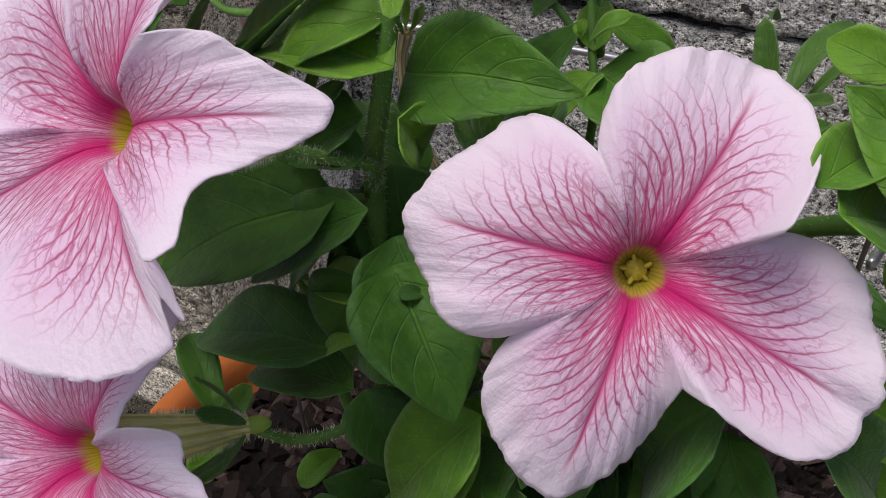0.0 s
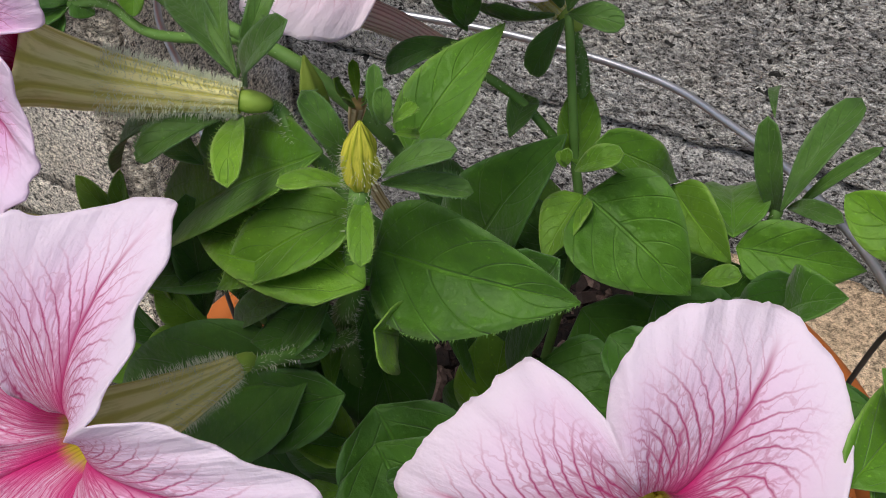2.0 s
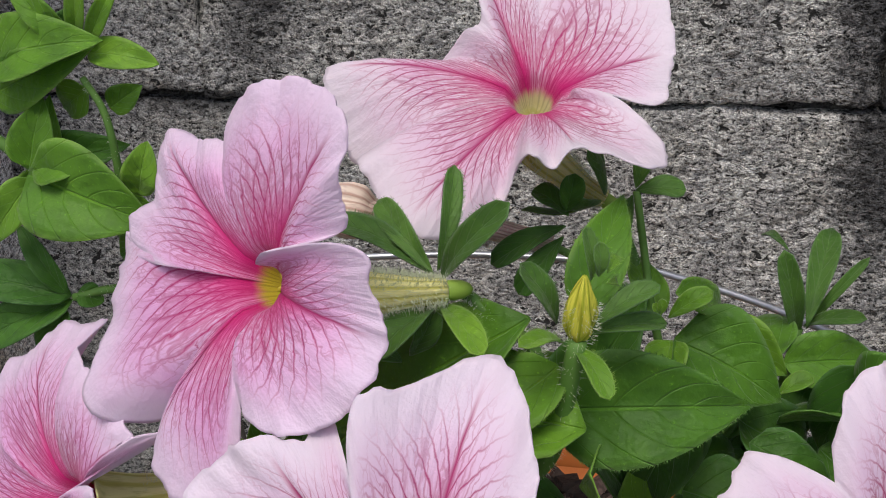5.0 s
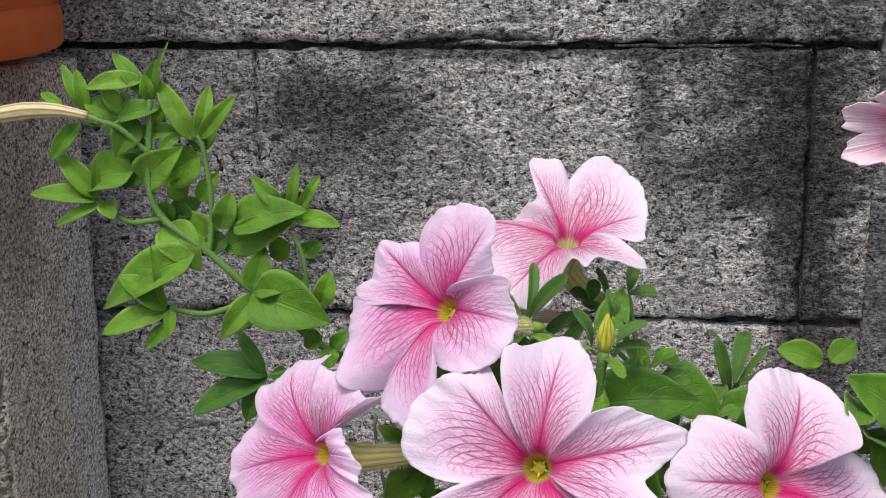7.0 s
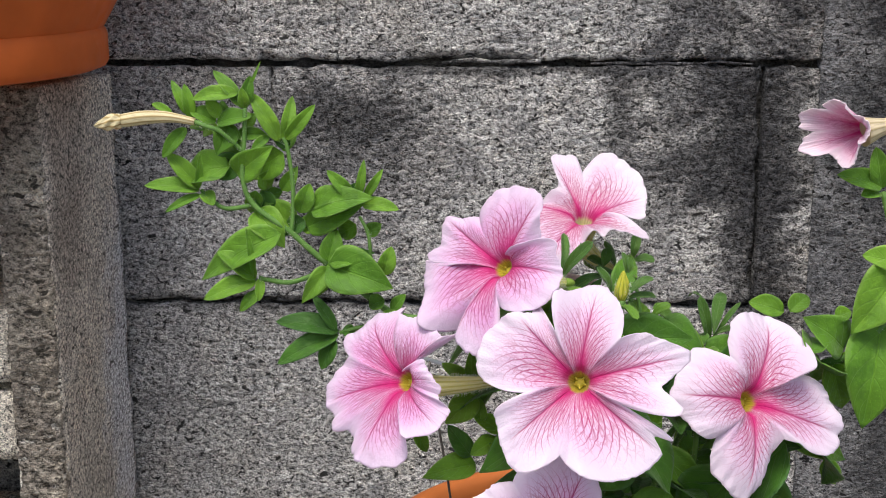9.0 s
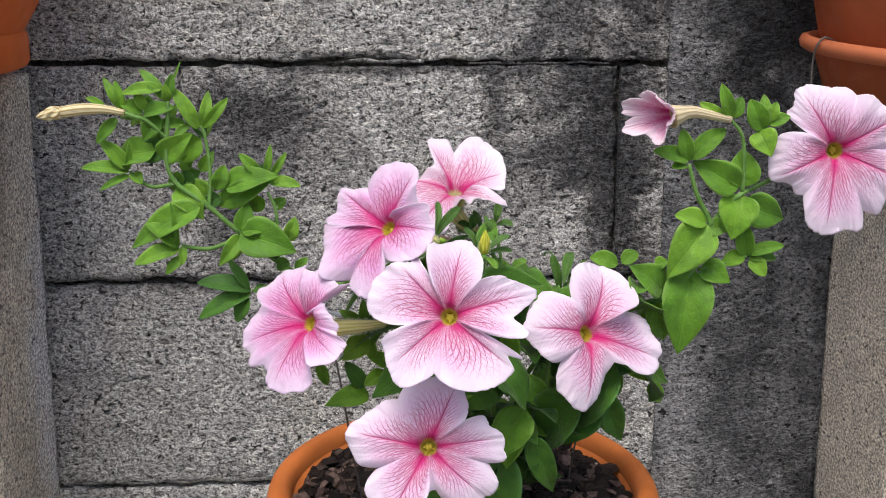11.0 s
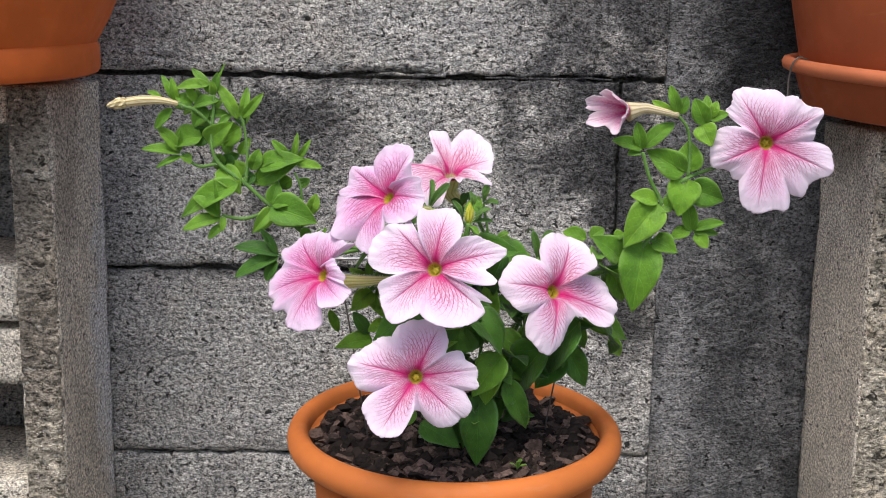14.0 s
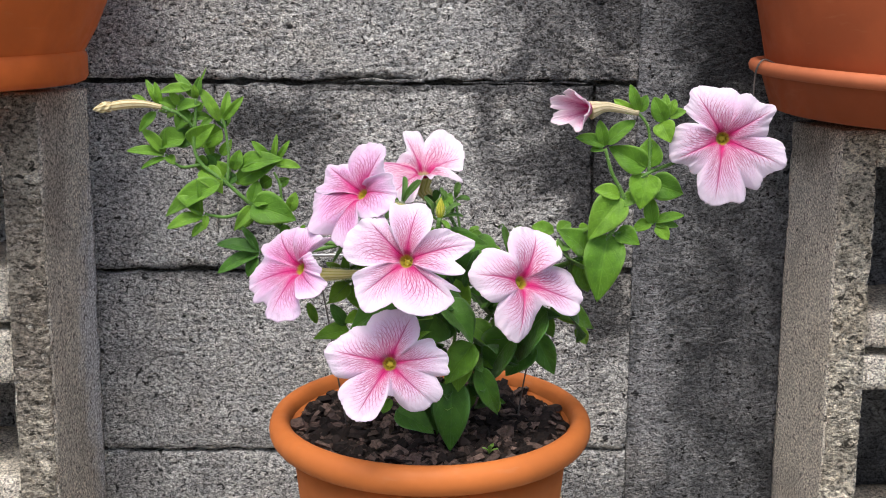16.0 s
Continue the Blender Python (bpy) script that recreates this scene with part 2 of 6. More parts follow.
def leaf_material(name, deep, fresh):
    k = Mat(name)
    u, v, w = k.split(k.uv())[:3]
    au = k.math('ABSOLUTE', u)
    rnd = k.n("ShaderNodeObjectInfo").outputs["Random"]
    c = k.mix(k.math('ADD', k.math('SUBTRACT', k.math('MULTIPLY', rnd, 0.75), 0.12), k.math('MULTIPLY', k.noise(k.pos(), 70.0, 3.0), 0.6), clamp=True), deep, fresh)
    side = k.math('ABSOLUTE', k.math('SUBTRACT', k.math('FRACT', k.math('SUBTRACT', k.math('MULTIPLY', v, 5.0), k.math('MULTIPLY', k.math('POWER', au, 1.25), 1.9))), 0.5))
    sv = k.ramp(side, 0.0, 0.06, 0.26, 0.0)
    mv = k.ramp(au, 0.015, 0.05, 0.7, 0.0)
    vein = k.math('MAXIMUM', sv, mv)
    c = k.mix(k.math('MULTIPLY', vein, 0.30), c, tuple(min(1, x * 1.9) for x in fresh))
    c = k.mix(k.ramp(k.noise(k.pos(), 1400.0, 2.0), 0.62, 0.75, 0.0, 0.4), c, tuple(min(1, x * 2.2) for x in fresh))
    c = k.mix(k.ramp(au, 0.84, 1.0, 0.0, 0.5), c, (fresh[0] * 1.7, fresh[1] * 1.35, fresh[2] * 3.0 + 0.05))
    c = k.mix(k.ramp(k.noise(k.pos(), 130.0, 4.0, 0.65), 0.42, 0.68, 0.0, 0.55), c, tuple(x * 0.62 for x in deep))
    h = k.math('ADD', k.math('MULTIPLY', vein, -1.0), k.math('MULTIPLY', k.noise(k.pos(), 700.0, 3.0), 0.5))
    h = k.math('ADD', h, k.math('MULTIPLY', k.noise(k.pos(), 240.0, 2.0), 1.1))
    k.set(color=c, rough=0.54, spec=0.38, sheen=0.2, normal=k.bump(h, 0.7, 0.0009))
    k.thin_sheet(tuple(min(1, x * 1.6) for x in fresh), 0.22)
    return k.m


def plain(name, c1, c2, scale, rough=0.6, bump=0.2, metal=0.0, dist=0.001):
    k = Mat(name)
    nz = k.noise(k.pos(), scale, 4.0)
    k.set(color=k.mix(k.ramp(nz, 0.3, 0.7), c1, c2), rough=rough, metal=metal, spec=0.35,
          normal=k.bump(k.noise(k.pos(), scale * 3, 3.0), bump, dist))
    return k.m


def tube_material(name, c1, c2, ribs):
    """Striped flower tube; stripes run along it."""
    k = Mat(name)
    u, v, w = k.split(k.uv())[:3]
    s = k.math('ABSOLUTE', k.math('SINE', k.math('MULTIPLY', u, ribs)))
    c = k.mix(k.ramp(s, 0.25, 0.75), c1, c2)
    c = k.mix(k.ramp(k.noise(k.scaled(k.uv(), 3.0, 2.0, 1.0), 3.0, 3.0), 0.45, 0.7, 0.0, 0.5), c, tuple(x * 0.75 for x in c1))
    k.set(color=c, rough=0.6, spec=0.3, normal=k.bump(s, 0.4, 0.0006))
    k.thin_sheet(c2, 0.1)
    return k.m


def bark_material():
    k = Mat("bark_chip")
    r = k.n("ShaderNodeNewGeometry").outputs["Random Per Island"]
    c = k.mix(k.ramp(r, 0.42, 1.05), (0.010, 0.007, 0.006), (0.20, 0.135, 0.11))
    c = k.mix(k.ramp(k.noise(k.pos(), 500.0, 4.0), 0.4, 0.65, 0.0, 0.6), c, (0.03, 0.018, 0.013))
    k.set(color=c, rough=0.85, spec=0.3, normal=k.bump(k.noise(k.pos(), 600.0, 4.0), 0.7, 0.001))
    return k.m


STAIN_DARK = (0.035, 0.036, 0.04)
M_WALL = concrete("wall_concrete", (0.64, 0.63, 0.61), (0.42, 0.415, 0.41), warm=(0.50, 0.47, 0.42), grit=1.3, dirt=0.35, pit=1.3, flat=1.4, speck=1.5, patches=(
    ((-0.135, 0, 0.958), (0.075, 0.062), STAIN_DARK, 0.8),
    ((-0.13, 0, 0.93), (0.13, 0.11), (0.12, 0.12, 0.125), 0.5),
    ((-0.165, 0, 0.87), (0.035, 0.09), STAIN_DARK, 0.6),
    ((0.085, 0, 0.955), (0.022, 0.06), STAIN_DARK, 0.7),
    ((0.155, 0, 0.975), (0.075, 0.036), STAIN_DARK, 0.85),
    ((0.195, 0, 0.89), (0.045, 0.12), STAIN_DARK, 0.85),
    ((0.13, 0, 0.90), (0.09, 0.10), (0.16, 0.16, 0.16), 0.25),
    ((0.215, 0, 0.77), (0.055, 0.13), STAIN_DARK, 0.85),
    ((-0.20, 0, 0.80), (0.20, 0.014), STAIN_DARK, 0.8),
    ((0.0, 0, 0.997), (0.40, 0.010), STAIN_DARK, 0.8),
    # broad grey patches darken the blocks towards the column
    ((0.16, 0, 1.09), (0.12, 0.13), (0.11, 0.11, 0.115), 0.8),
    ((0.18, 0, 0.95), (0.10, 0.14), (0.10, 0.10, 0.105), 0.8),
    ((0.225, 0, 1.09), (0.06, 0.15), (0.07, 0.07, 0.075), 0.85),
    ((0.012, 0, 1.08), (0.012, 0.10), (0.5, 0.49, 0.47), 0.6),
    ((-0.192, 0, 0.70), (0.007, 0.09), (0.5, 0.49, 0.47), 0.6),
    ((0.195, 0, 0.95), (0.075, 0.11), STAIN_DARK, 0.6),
    # broad pale patches lighten the blocks on the left
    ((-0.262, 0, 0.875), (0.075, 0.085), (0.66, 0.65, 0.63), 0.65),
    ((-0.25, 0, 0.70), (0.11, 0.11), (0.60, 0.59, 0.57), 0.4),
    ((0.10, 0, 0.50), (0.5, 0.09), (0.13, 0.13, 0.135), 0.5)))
M_COLUMN = concrete("column_concrete", (0.27, 0.273, 0.28), (0.125, 0.128, 0.135), warm=(0.24, 0.245, 0.26), grit=1.2, dirt=0.7, flat=1.5, speck=1.25, patches=(
    ((0.34, 0, 1.08), (0.09, 0.20), STAIN_DARK, 0.95),
    ((0.33, 0, 0.75), (0.05, 0.30), STAIN_DARK, 0.45),
    ((0.266, 0, 0.67), (0.024, 0.16), (0.36, 0.36, 0.37), 0.6),
    ((0.262, 0, 1.06), (0.016, 0.10), (0.20, 0.20, 0.205), 0.4),
    ((0.25, 0, 0.58), (0.06, 0.05), (0.36, 0.35, 0.34), 0.6)))
M_MORTAR = concrete("mortar", (0.13, 0.127, 0.12), (0.05, 0.05, 0.05), grit=1.5)
M_STAND = concrete("stand_concrete", (0.74, 0.68, 0.585), (0.58, 0.535, 0.455), warm=(0.62, 0.54, 0.44), grit=0.45, dirt=0.25, pit=1.0, cell=1.5, flat=1.3, speck=1.5, patches=(
    # left block side: browner at the upper front, paler at the lower back
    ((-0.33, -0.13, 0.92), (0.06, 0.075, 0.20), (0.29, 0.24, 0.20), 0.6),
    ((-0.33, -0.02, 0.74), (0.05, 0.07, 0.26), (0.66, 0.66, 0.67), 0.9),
    # right block side: darker brown close to its top
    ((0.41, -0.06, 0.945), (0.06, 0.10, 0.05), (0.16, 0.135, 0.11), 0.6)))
M_STANDFACE = concrete("stand_rough_face", (0.66, 0.60, 0.495), (0.44, 0.40, 0.325), warm=(0.60, 0.51, 0.38), grit=1.6, dirt=0.2, pit=1.0, cell=0.75, flat=1.4, speck=1.3, patches=(
    # front face of the left block is browner and darker than the right one
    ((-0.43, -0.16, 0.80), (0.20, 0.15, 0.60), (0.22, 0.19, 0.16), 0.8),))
M_TAN = concrete("tan_stone", (0.60, 0.47, 0.33), (0.46, 0.35, 0.24), warm=(0.62, 0.46, 0.30), grit=0.4, dirt=0.1, pit=0.3)
M_POT = terracotta("terracotta_plastic", (0.61, 0.18, 0.043))
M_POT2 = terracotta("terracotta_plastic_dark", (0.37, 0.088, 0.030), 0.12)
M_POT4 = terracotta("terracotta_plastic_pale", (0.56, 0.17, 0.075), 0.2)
M_POT3 = terracotta("terracotta_plastic_red", (0.64, 0.140, 0.027), 0.12)
M_SOIL = plain("soil", (0.012, 0.008, 0.006), (0.04, 0.026, 0.02), 160.0, 0.95, 0.9, dist=0.003)
M_BARK = bark_material()
M_PERLITE = plain("pale_grit", (0.42, 0.36, 0.32), (0.6, 0.55, 0.5), 200.0, 0.9)
M_PETAL = petal_material("petal", (0.87, 0.61, 0.82), (0.89, 0.70, 0.87), (0.90, 0.785, 0.90), 0.46)
M_PETAL_PALE = petal_material("petal_cream_throat", (0.87, 0.63, 0.80), (0.89, 0.73, 0.85), (0.90, 0.80, 0.885), 0.50, throat=(0.74, 0.70, 0.36), heart=(0.50, 0.48, 0.12))
M_PETAL_DEEP = petal_material("petal_deep", (0.84, 0.45, 0.75), (0.87, 0.57, 0.82), (0.89, 0.72, 0.89), 0.62, 0.52)
M_PINK = petal_material("young_petal", (0.90, 0.46, 0.66), (0.92, 0.60, 0.77), (0.94, 0.80, 0.88), 0.72)
M_LEAF = leaf_material("leaf", (0.065, 0.195, 0.008), (0.18, 0.385, 0.017))
M_FRESH = leaf_material("young_leaf", (0.095, 0.24, 0.012), (0.225, 0.44, 0.028))
# leaf green toned down: partial shade on the broad leaves is in the colour
M_HALF_SHADE = leaf_material("half_shaded_leaf", (0.046, 0.155, 0.007), (0.118, 0.295, 0.015))
M_SEPAL = leaf_material("sepal", (0.050, 0.140, 0.016), (0.115, 0.255, 0.032))
# darker green that carries the shade inside and beneath the plant
M_DEEP = leaf_material("dark_shaded_leaf", (0.032, 0.122, 0.008), (0.075, 0.215, 0.014))
M_STEM = plain("stem", (0.08, 0.19, 0.03), (0.14, 0.28, 0.06), 90.0, 0.6)
M_TUBE = tube_material("flower_tube", (0.66, 0.62, 0.15), (0.90, 0.85, 0.40), 6.0)
M_TUBE_OLD = tube_material("tan_tube", (0.52, 0.42, 0.23), (0.76, 0.65, 0.44), 6.0)
M_FADED = tube_material("faded_tube", (0.60, 0.40, 0.32), (0.86, 0.73, 0.62), 10.0)
M_DRY = tube_material("dry_tube", (0.46, 0.33, 0.13), (0.80, 0.71, 0.44), 4.0)
M_BUD = tube_material("bud", (0.38, 0.43, 0.03), (0.68, 0.66, 0.08), 5.0)
M_ANTHER = plain("anther", (0.40, 0.32, 0.03), (0.60, 0.50, 0.06), 500.0)
M_STIGMA = plain("stigma", (0.34, 0.29, 0.02), (0.60, 0.50, 0.05), 600.0)
M_CALYX = plain("calyx", (0.24, 0.38, 0.05), (0.36, 0.50, 0.09), 120.0, 0.6)
M_HAIR = plain("hair", (0.55, 0.60, 0.42), (0.75, 0.78, 0.62), 100.0, 0.5)
M_WIRE = plain("wire", (0.60, 0.62, 0.66), (0.72, 0.74, 0.78), 60.0, 0.35, 0.1, 0.9)
M_DARKWIRE = plain("dark_wire", (0.10, 0.09, 0.085), (0.17, 0.15, 0.14), 60.0, 0.5, 0.1, 0.5)
M_GROUND = plain("ground_concrete", (0.14, 0.135, 0.125), (0.22, 0.21, 0.195), 6.0, 0.9, 0.4)


# ---- mesh helpers ----
def link(name, bm, mat, parent=None, label="", smooth=True, solid=0.0):
    me = bpy.data.meshes.new(name)
    bm.normal_update()
    bm.to_mesh(me)
    bm.free()
    me.materials.append(mat)
    if smooth:
        me.polygons.foreach_set("use_smooth", [True] * len(me.polygons))
    ob = new(name, me)
    if parent is not None:
        ob.parent = parent
        ob.matrix_parent_inverse = parent.matrix_world.inverted()
    if label:
        ob["label"] = label
    if solid:
        s = ob.modifiers.new("thickness", 'SOLIDIFY')
        s.thickness = solid
        s.offset = 0.0
    return ob


def part(name, bm, material, parent, label="", smooth=True, solid=0.0):
    return link(name, bm, material, parent, label, smooth, solid)


def empty(name, at):
    ob = new(name)
    ob.location = at
    bpy.context.view_layer.update()
    return ob


def lathe(profile, n=96, at=(0, 0, 0)):
    """A turned body from (radius, height) pairs, closed on the axis where a radius is 0."""
    bm = bmesh.new()
    rings = []
    for r, z in profile:
        if r < 1e-6:
            rings.append([bm.verts.new((at[0], at[1], at[2] + z))])
        else:
            rings.append([bm.verts.new((at[0] + r * math.cos(2 * math.pi * i / n), at[1] + r * math.sin(2 * math.pi * i / n), at[2] + z)) for i in range(n)])
    for a, b in zip(rings, rings[1:]):
        for i in range(n):
            j = (i + 1) % n
            if len(a) == 1 and len(b) == 1:
                continue
            if len(a) == 1:
                bm.faces.new((a[0], b[i], b[j]))
            elif len(b) == 1:
                bm.faces.new((a[i], b[0], a[j]))
            else:
                bm.faces.new((a[i], b[i], b[j], a[j]))
    bmesh.ops.recalc_face_normals(bm, faces=bm.faces)
    return bm


def smooth_line(points, steps=8):
    """A smooth curve through the points."""
    p = [Vector(q) for q in points]
    if len(p) == 2:
        return [p[0].lerp(p[1], i / steps) for i in range(steps + 1)]
    p = [p[0] * 2 - p[1], *p, p[-1] * 2 - p[-2]]
    out = []
    for a, b, c, d in zip(p, p[1:], p[2:], p[3:]):
        for i in range(steps):
            t = i / steps
            out.append(0.5 * ((2 * b) + (c - a) * t + (2 * a - 5 * b + 4 * c - d) * t * t + (3 * b - a - 3 * c + d) * t ** 3))
    out.append(p[-2].copy())
    return out


def pipe(points, radii, n=10, steps=8, uv=False, cap=True):
    """A tapered, bent tube along a smooth line."""
    line = smooth_line(points, steps)
    bm = bmesh.new()
    layer = bm.loops.layers.uv.new("UVMap") if uv else None
    rings, ref = [], Vector((0.13, 0.21, 0.97)).normalized()
    m = len(line) - 1
    for i, c in enumerate(line):
        d = (line[min(i + 1, m)] - line[max(i - 1, 0)]).normalized()
        x = d.cross(ref)
        x = x.normalized() if x.length > 1e-4 else d.orthogonal().normalized()
        ref = x.cross(d).normalized()
        y = ref
        f = i / m * (len(radii) - 1)
        a = min(int(f), len(radii) - 2)
        r = radii[a] + (radii[a + 1] - radii[a]) * (f - a)
        rings.append([bm.verts.new(c + (x * math.cos(2 * math.pi * j / n) + y * math.sin(2 * math.pi * j / n)) * r) for j in range(n)])
    for i, (a, b) in enumerate(zip(rings, rings[1:])):
        for j in range(n):
            k = (j + 1) % n
            f = bm.faces.new((a[j], a[k], b[k], b[j]))
            if uv:
                for lp, (uu, vv) in zip(f.loops, ((j, i), (j + 1, i), (j + 1, i + 1), (j, i + 1))):
                    lp[layer].uv = (uu / n * 2 * math.pi, vv / m)
    if cap:
        bm.faces.new(rings[0][::-1])
        bm.faces.new(rings[-1])
    return bm


def rough_box(x0, x1, y0, y1, z0, z1, nx, ny, nz, amount, seed, chip=0.0, sides=True):
    """A box with a grid on every side whose faces are uneven and whose edges are worn."""
    bm = bmesh.new()
    verts = {}
    off = Vector((seed * 3.7, seed * 1.3, seed * 2.1))

    def vert(i, j, k):
        key = (i, j, k)
        if key not in verts:
            p = Vector((x0 + (x1 - x0) * i / nx, y0 + (y1 - y0) * j / ny, z0 + (z1 - z0) * k / nz))
            out = Vector((-1 if i == 0 else (1 if i == nx else 0), -1 if j == 0 else (1 if j == ny else 0), -1 if k == 0 else (1 if k == nz else 0)))
            edges = abs(out.x) + abs(out.y) + abs(out.z)
            n1 = noise.noise(p * 45 + off) + 0.6 * noise.noise(p * 130 + off)
            move = amount * n1
            if edges >= 2 and (sides or out.z):
                move -= chip * (0.12 + max(0.0, noise.noise(p * 30 + off) * 1.6 + noise.noise(p * 90 + off)))
            if not sides:
                out.x = 0.0
            verts[key] = bm.verts.new(p + out * move)
        return verts[key]

    def quad(*q):
        bm.faces.new([vert(*v) for v in q])

    for i in range(nx):
        for k in range(nz):
            quad((i, 0, k), (i + 1, 0, k), (i + 1, 0, k + 1), (i, 0, k + 1))
            quad((i, ny, k), (i, ny, k + 1), (i + 1, ny, k + 1), (i + 1, ny, k))
        for j in range(ny):
            quad((i, j, nz), (i + 1, j, nz), (i + 1, j + 1, nz), (i, j + 1, nz))
            quad((i, j, 0), (i, j + 1, 0), (i + 1, j + 1, 0), (i + 1, j, 0))
    for j in range(ny):
        for k in range(nz):
            quad((0, j, k), (0, j, k + 1), (0, j + 1, k + 1), (0, j + 1, k))
            quad((nx, j, k), (nx, j + 1, k), (nx, j + 1, k + 1), (nx, j, k + 1))
    return bm


def worn_face(x0, x1, y0, y1, z0, z1, step, depth, chip, seed, sides=True, bite=None):
    """A block whose front is a fine relief of grains and pits with a worn outline, closed by plain sides and back."""
    nx, nz = max(4, round((x1 - x0) / step)), max(4, round((z1 - z0) / step))
    off = Vector((seed * 3.7, seed * 1.3, seed * 2.1))
    verts, faces = [], []
    for k in range(nz + 1):
        for i in range(nx + 1):
            x, z = x0 + (x1 - x0) * i / nx, z0 + (z1 - z0) * k / nz
            q = Vector((x, 0.0, z * 1.7)) + off
            n = noise.noise(q * 120) + 0.7 * noise.noise(q * 260)
            y = -depth * n + depth * 2.6 * max(0.0, -n - 0.42) + 0.0012 * noise.noise(q * 22)
            ex = min(x - x0, x1 - x) if sides else 1.0
            e = min(ex, z - z0, z1 - z)
            wear = chip * (0.25 + max(0.0, 1.5 * noise.noise(q * 28) + noise.noise(q * 90)))
            if bite:
                b = max(0.0, 1 - ((x - bite[0]) / bite[1]) ** 2)
                wear += bite[2] * math.sqrt(b) * max(0.0, 0.55 + 0.8 * noise.noise(q * 40) + 0.6 * noise.noise(q * 110))
            if e < wear:
                y += 0.8 * (wear - e) * (1.2 - e / wear)
            # the outline wanders where the edge has crumbled
            near = max(0.0, 1 - e / (5 * step)) ** 2
            if near and e == ex:
                x += (1 if x - x0 < x1 - x else -1) * near * chip * 0.45 * (0.1 + noise.noise(q * 33) + 0.6 * noise.noise(q * 85))
            elif near:
                z += (1 if z - z0 < z1 - z else -1) * near * chip * 0.45 * (0.1 + noise.noise(q * 33) + 0.6 * noise.noise(q * 85))
            verts.append((x, y0 + y, z))
    w = nx + 1
    for k in range(nz):
        for i in range(nx):
            faces.append((k * w + i, k * w + i + 1, (k + 1) * w + i + 1, (k + 1) * w + i))
    ring = [i for i in range(w)] + [k * w + nx for k in range(1, nz + 1)] + [nz * w + i for i in range(nx - 1, -1, -1)] + [k * w for k in range(nz - 1, 0, -1)]
    base = len(verts)
    for r in ring:
        verts.append((verts[r][0], y1, verts[r][2]))
    m = len(ring)
    for i in range(m):
        j = (i + 1) % m
        faces.append((ring[i], base + i, base + j, ring[j]))
    faces.append(tuple(base + i for i in range(m)))
    bm = bmesh.new()
    vs = [bm.verts.new(v) for v in verts]
    for f in faces:
        bm.faces.new([vs[i] for i in f])
    return bm


# ---- ground and wall ----
bm = bmesh.new()
bmesh.ops.create_grid(bm, x_segments=8, y_segments=8, size=400)
tagged(link("ground", bm, M_GROUND), "grey concrete yard floor below the plant stands", "ground", kind="structure")

wall = tagged(link("wall_north", rough_box(-2.4, 2.4, 0.013, 0.16, 0.0, 2.0, 4, 1, 4, 0.0, 1), M_MORTAR),
              "weathered grey concrete block wall with dark joints", "wall", kind="structure")
for course in range(10):
    z0, z1 = course * 0.2 + (0.0026 if course == 5 else 0.0020), course * 0.2 + 0.1978
    start = -2.2 if course % 2 == 0 else -2.384
    for col in range(12):
        x0 = max(start + 0.4 * col, -2.39)
        x1 = min(start + 0.4 * col + (0.3965 if course == 4 and col == 5 else 0.4), 2.39)
        if x1 - x0 < 0.05 or x0 > 0.24:
            continue
        x1 = min(x1, 0.243)
        near = -0.62 < x0 < 0.4 and 2 <= course <= 6
        if near:
            bm = worn_face(x0, x1, 0.0, 0.05, z0, z1, 0.0025, 0.0017, 0.0068, course * 13 + col, course == 4 and col == 5, (-0.028, 0.05, 0.012) if course == 5 else None)
        else:
            bm = rough_box(x0, x1, 0.0, 0.05, z0, z1, 3, 2, 2, 0.0, course * 13 + col, 0.0, False)
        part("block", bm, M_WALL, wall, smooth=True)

column = tagged(link("wall_column", worn_face(0.2435, 0.62, -0.0004, 0.05, 0.45, 1.35, 0.0025, 0.0015, 0.0012, 77), M_COLUMN),
                "dark mould-stained poured concrete column beside the blocks", "column", kind="structure")
for _x0, _x1, _z0, _z1 in ((0.2435, 0.62, 0.0, 0.4495), (0.2435, 0.62, 1.3505, 1.99), (0.6205, 2.39, 0.0, 1.99)):
    part("column_piece", rough_box(_x0, _x1, -0.0004, 0.05, _z0, _z1, 3, 2, 3, 0.0, 7), M_COLUMN, column)


def mortar_bead(x0, x1, z, r, seed):
    pts = []
    n = int((x1 - x0) / 0.012)
    for i in range(n + 1):
        x = x0 + (x1 - x0) * i / n
        pts.append((x, 0.003, z + 0.003 * noise.noise(Vector((x * 40, seed, 0)))))
    radii = [r * (0.35 + 0.9 * abs(noise.noise(Vector((i * 0.9, seed, 3))))) for i in range(len(pts))]
    return pipe(pts, radii, 8, 3)


M_BEAD = concrete("mortar_bead", (0.40, 0.39, 0.36), (0.2, 0.2, 0.19), grit=1.0)
part("mortar_bead", mortar_bead(-0.31, -0.12, 0.603, 0.0042, 5), M_BEAD, wall, "pale lumpy mortar bead")
part("mortar_bead", mortar_bead(-0.06, 0.02, 1.0015, 0.0036, 3), M_WALL, wall, "crumbled mortar in a broken joint")
part("mortar_bead", mortar_bead(0.06, 0.19, 1.0, 0.0024, 12), M_WALL, wall, "crumbled mortar in a broken joint")
part("mortar_bead", mortar_bead(0.17, 0.24, 0.603, 0.005, 9), M_BEAD, wall, "pale lumpy mortar bead")


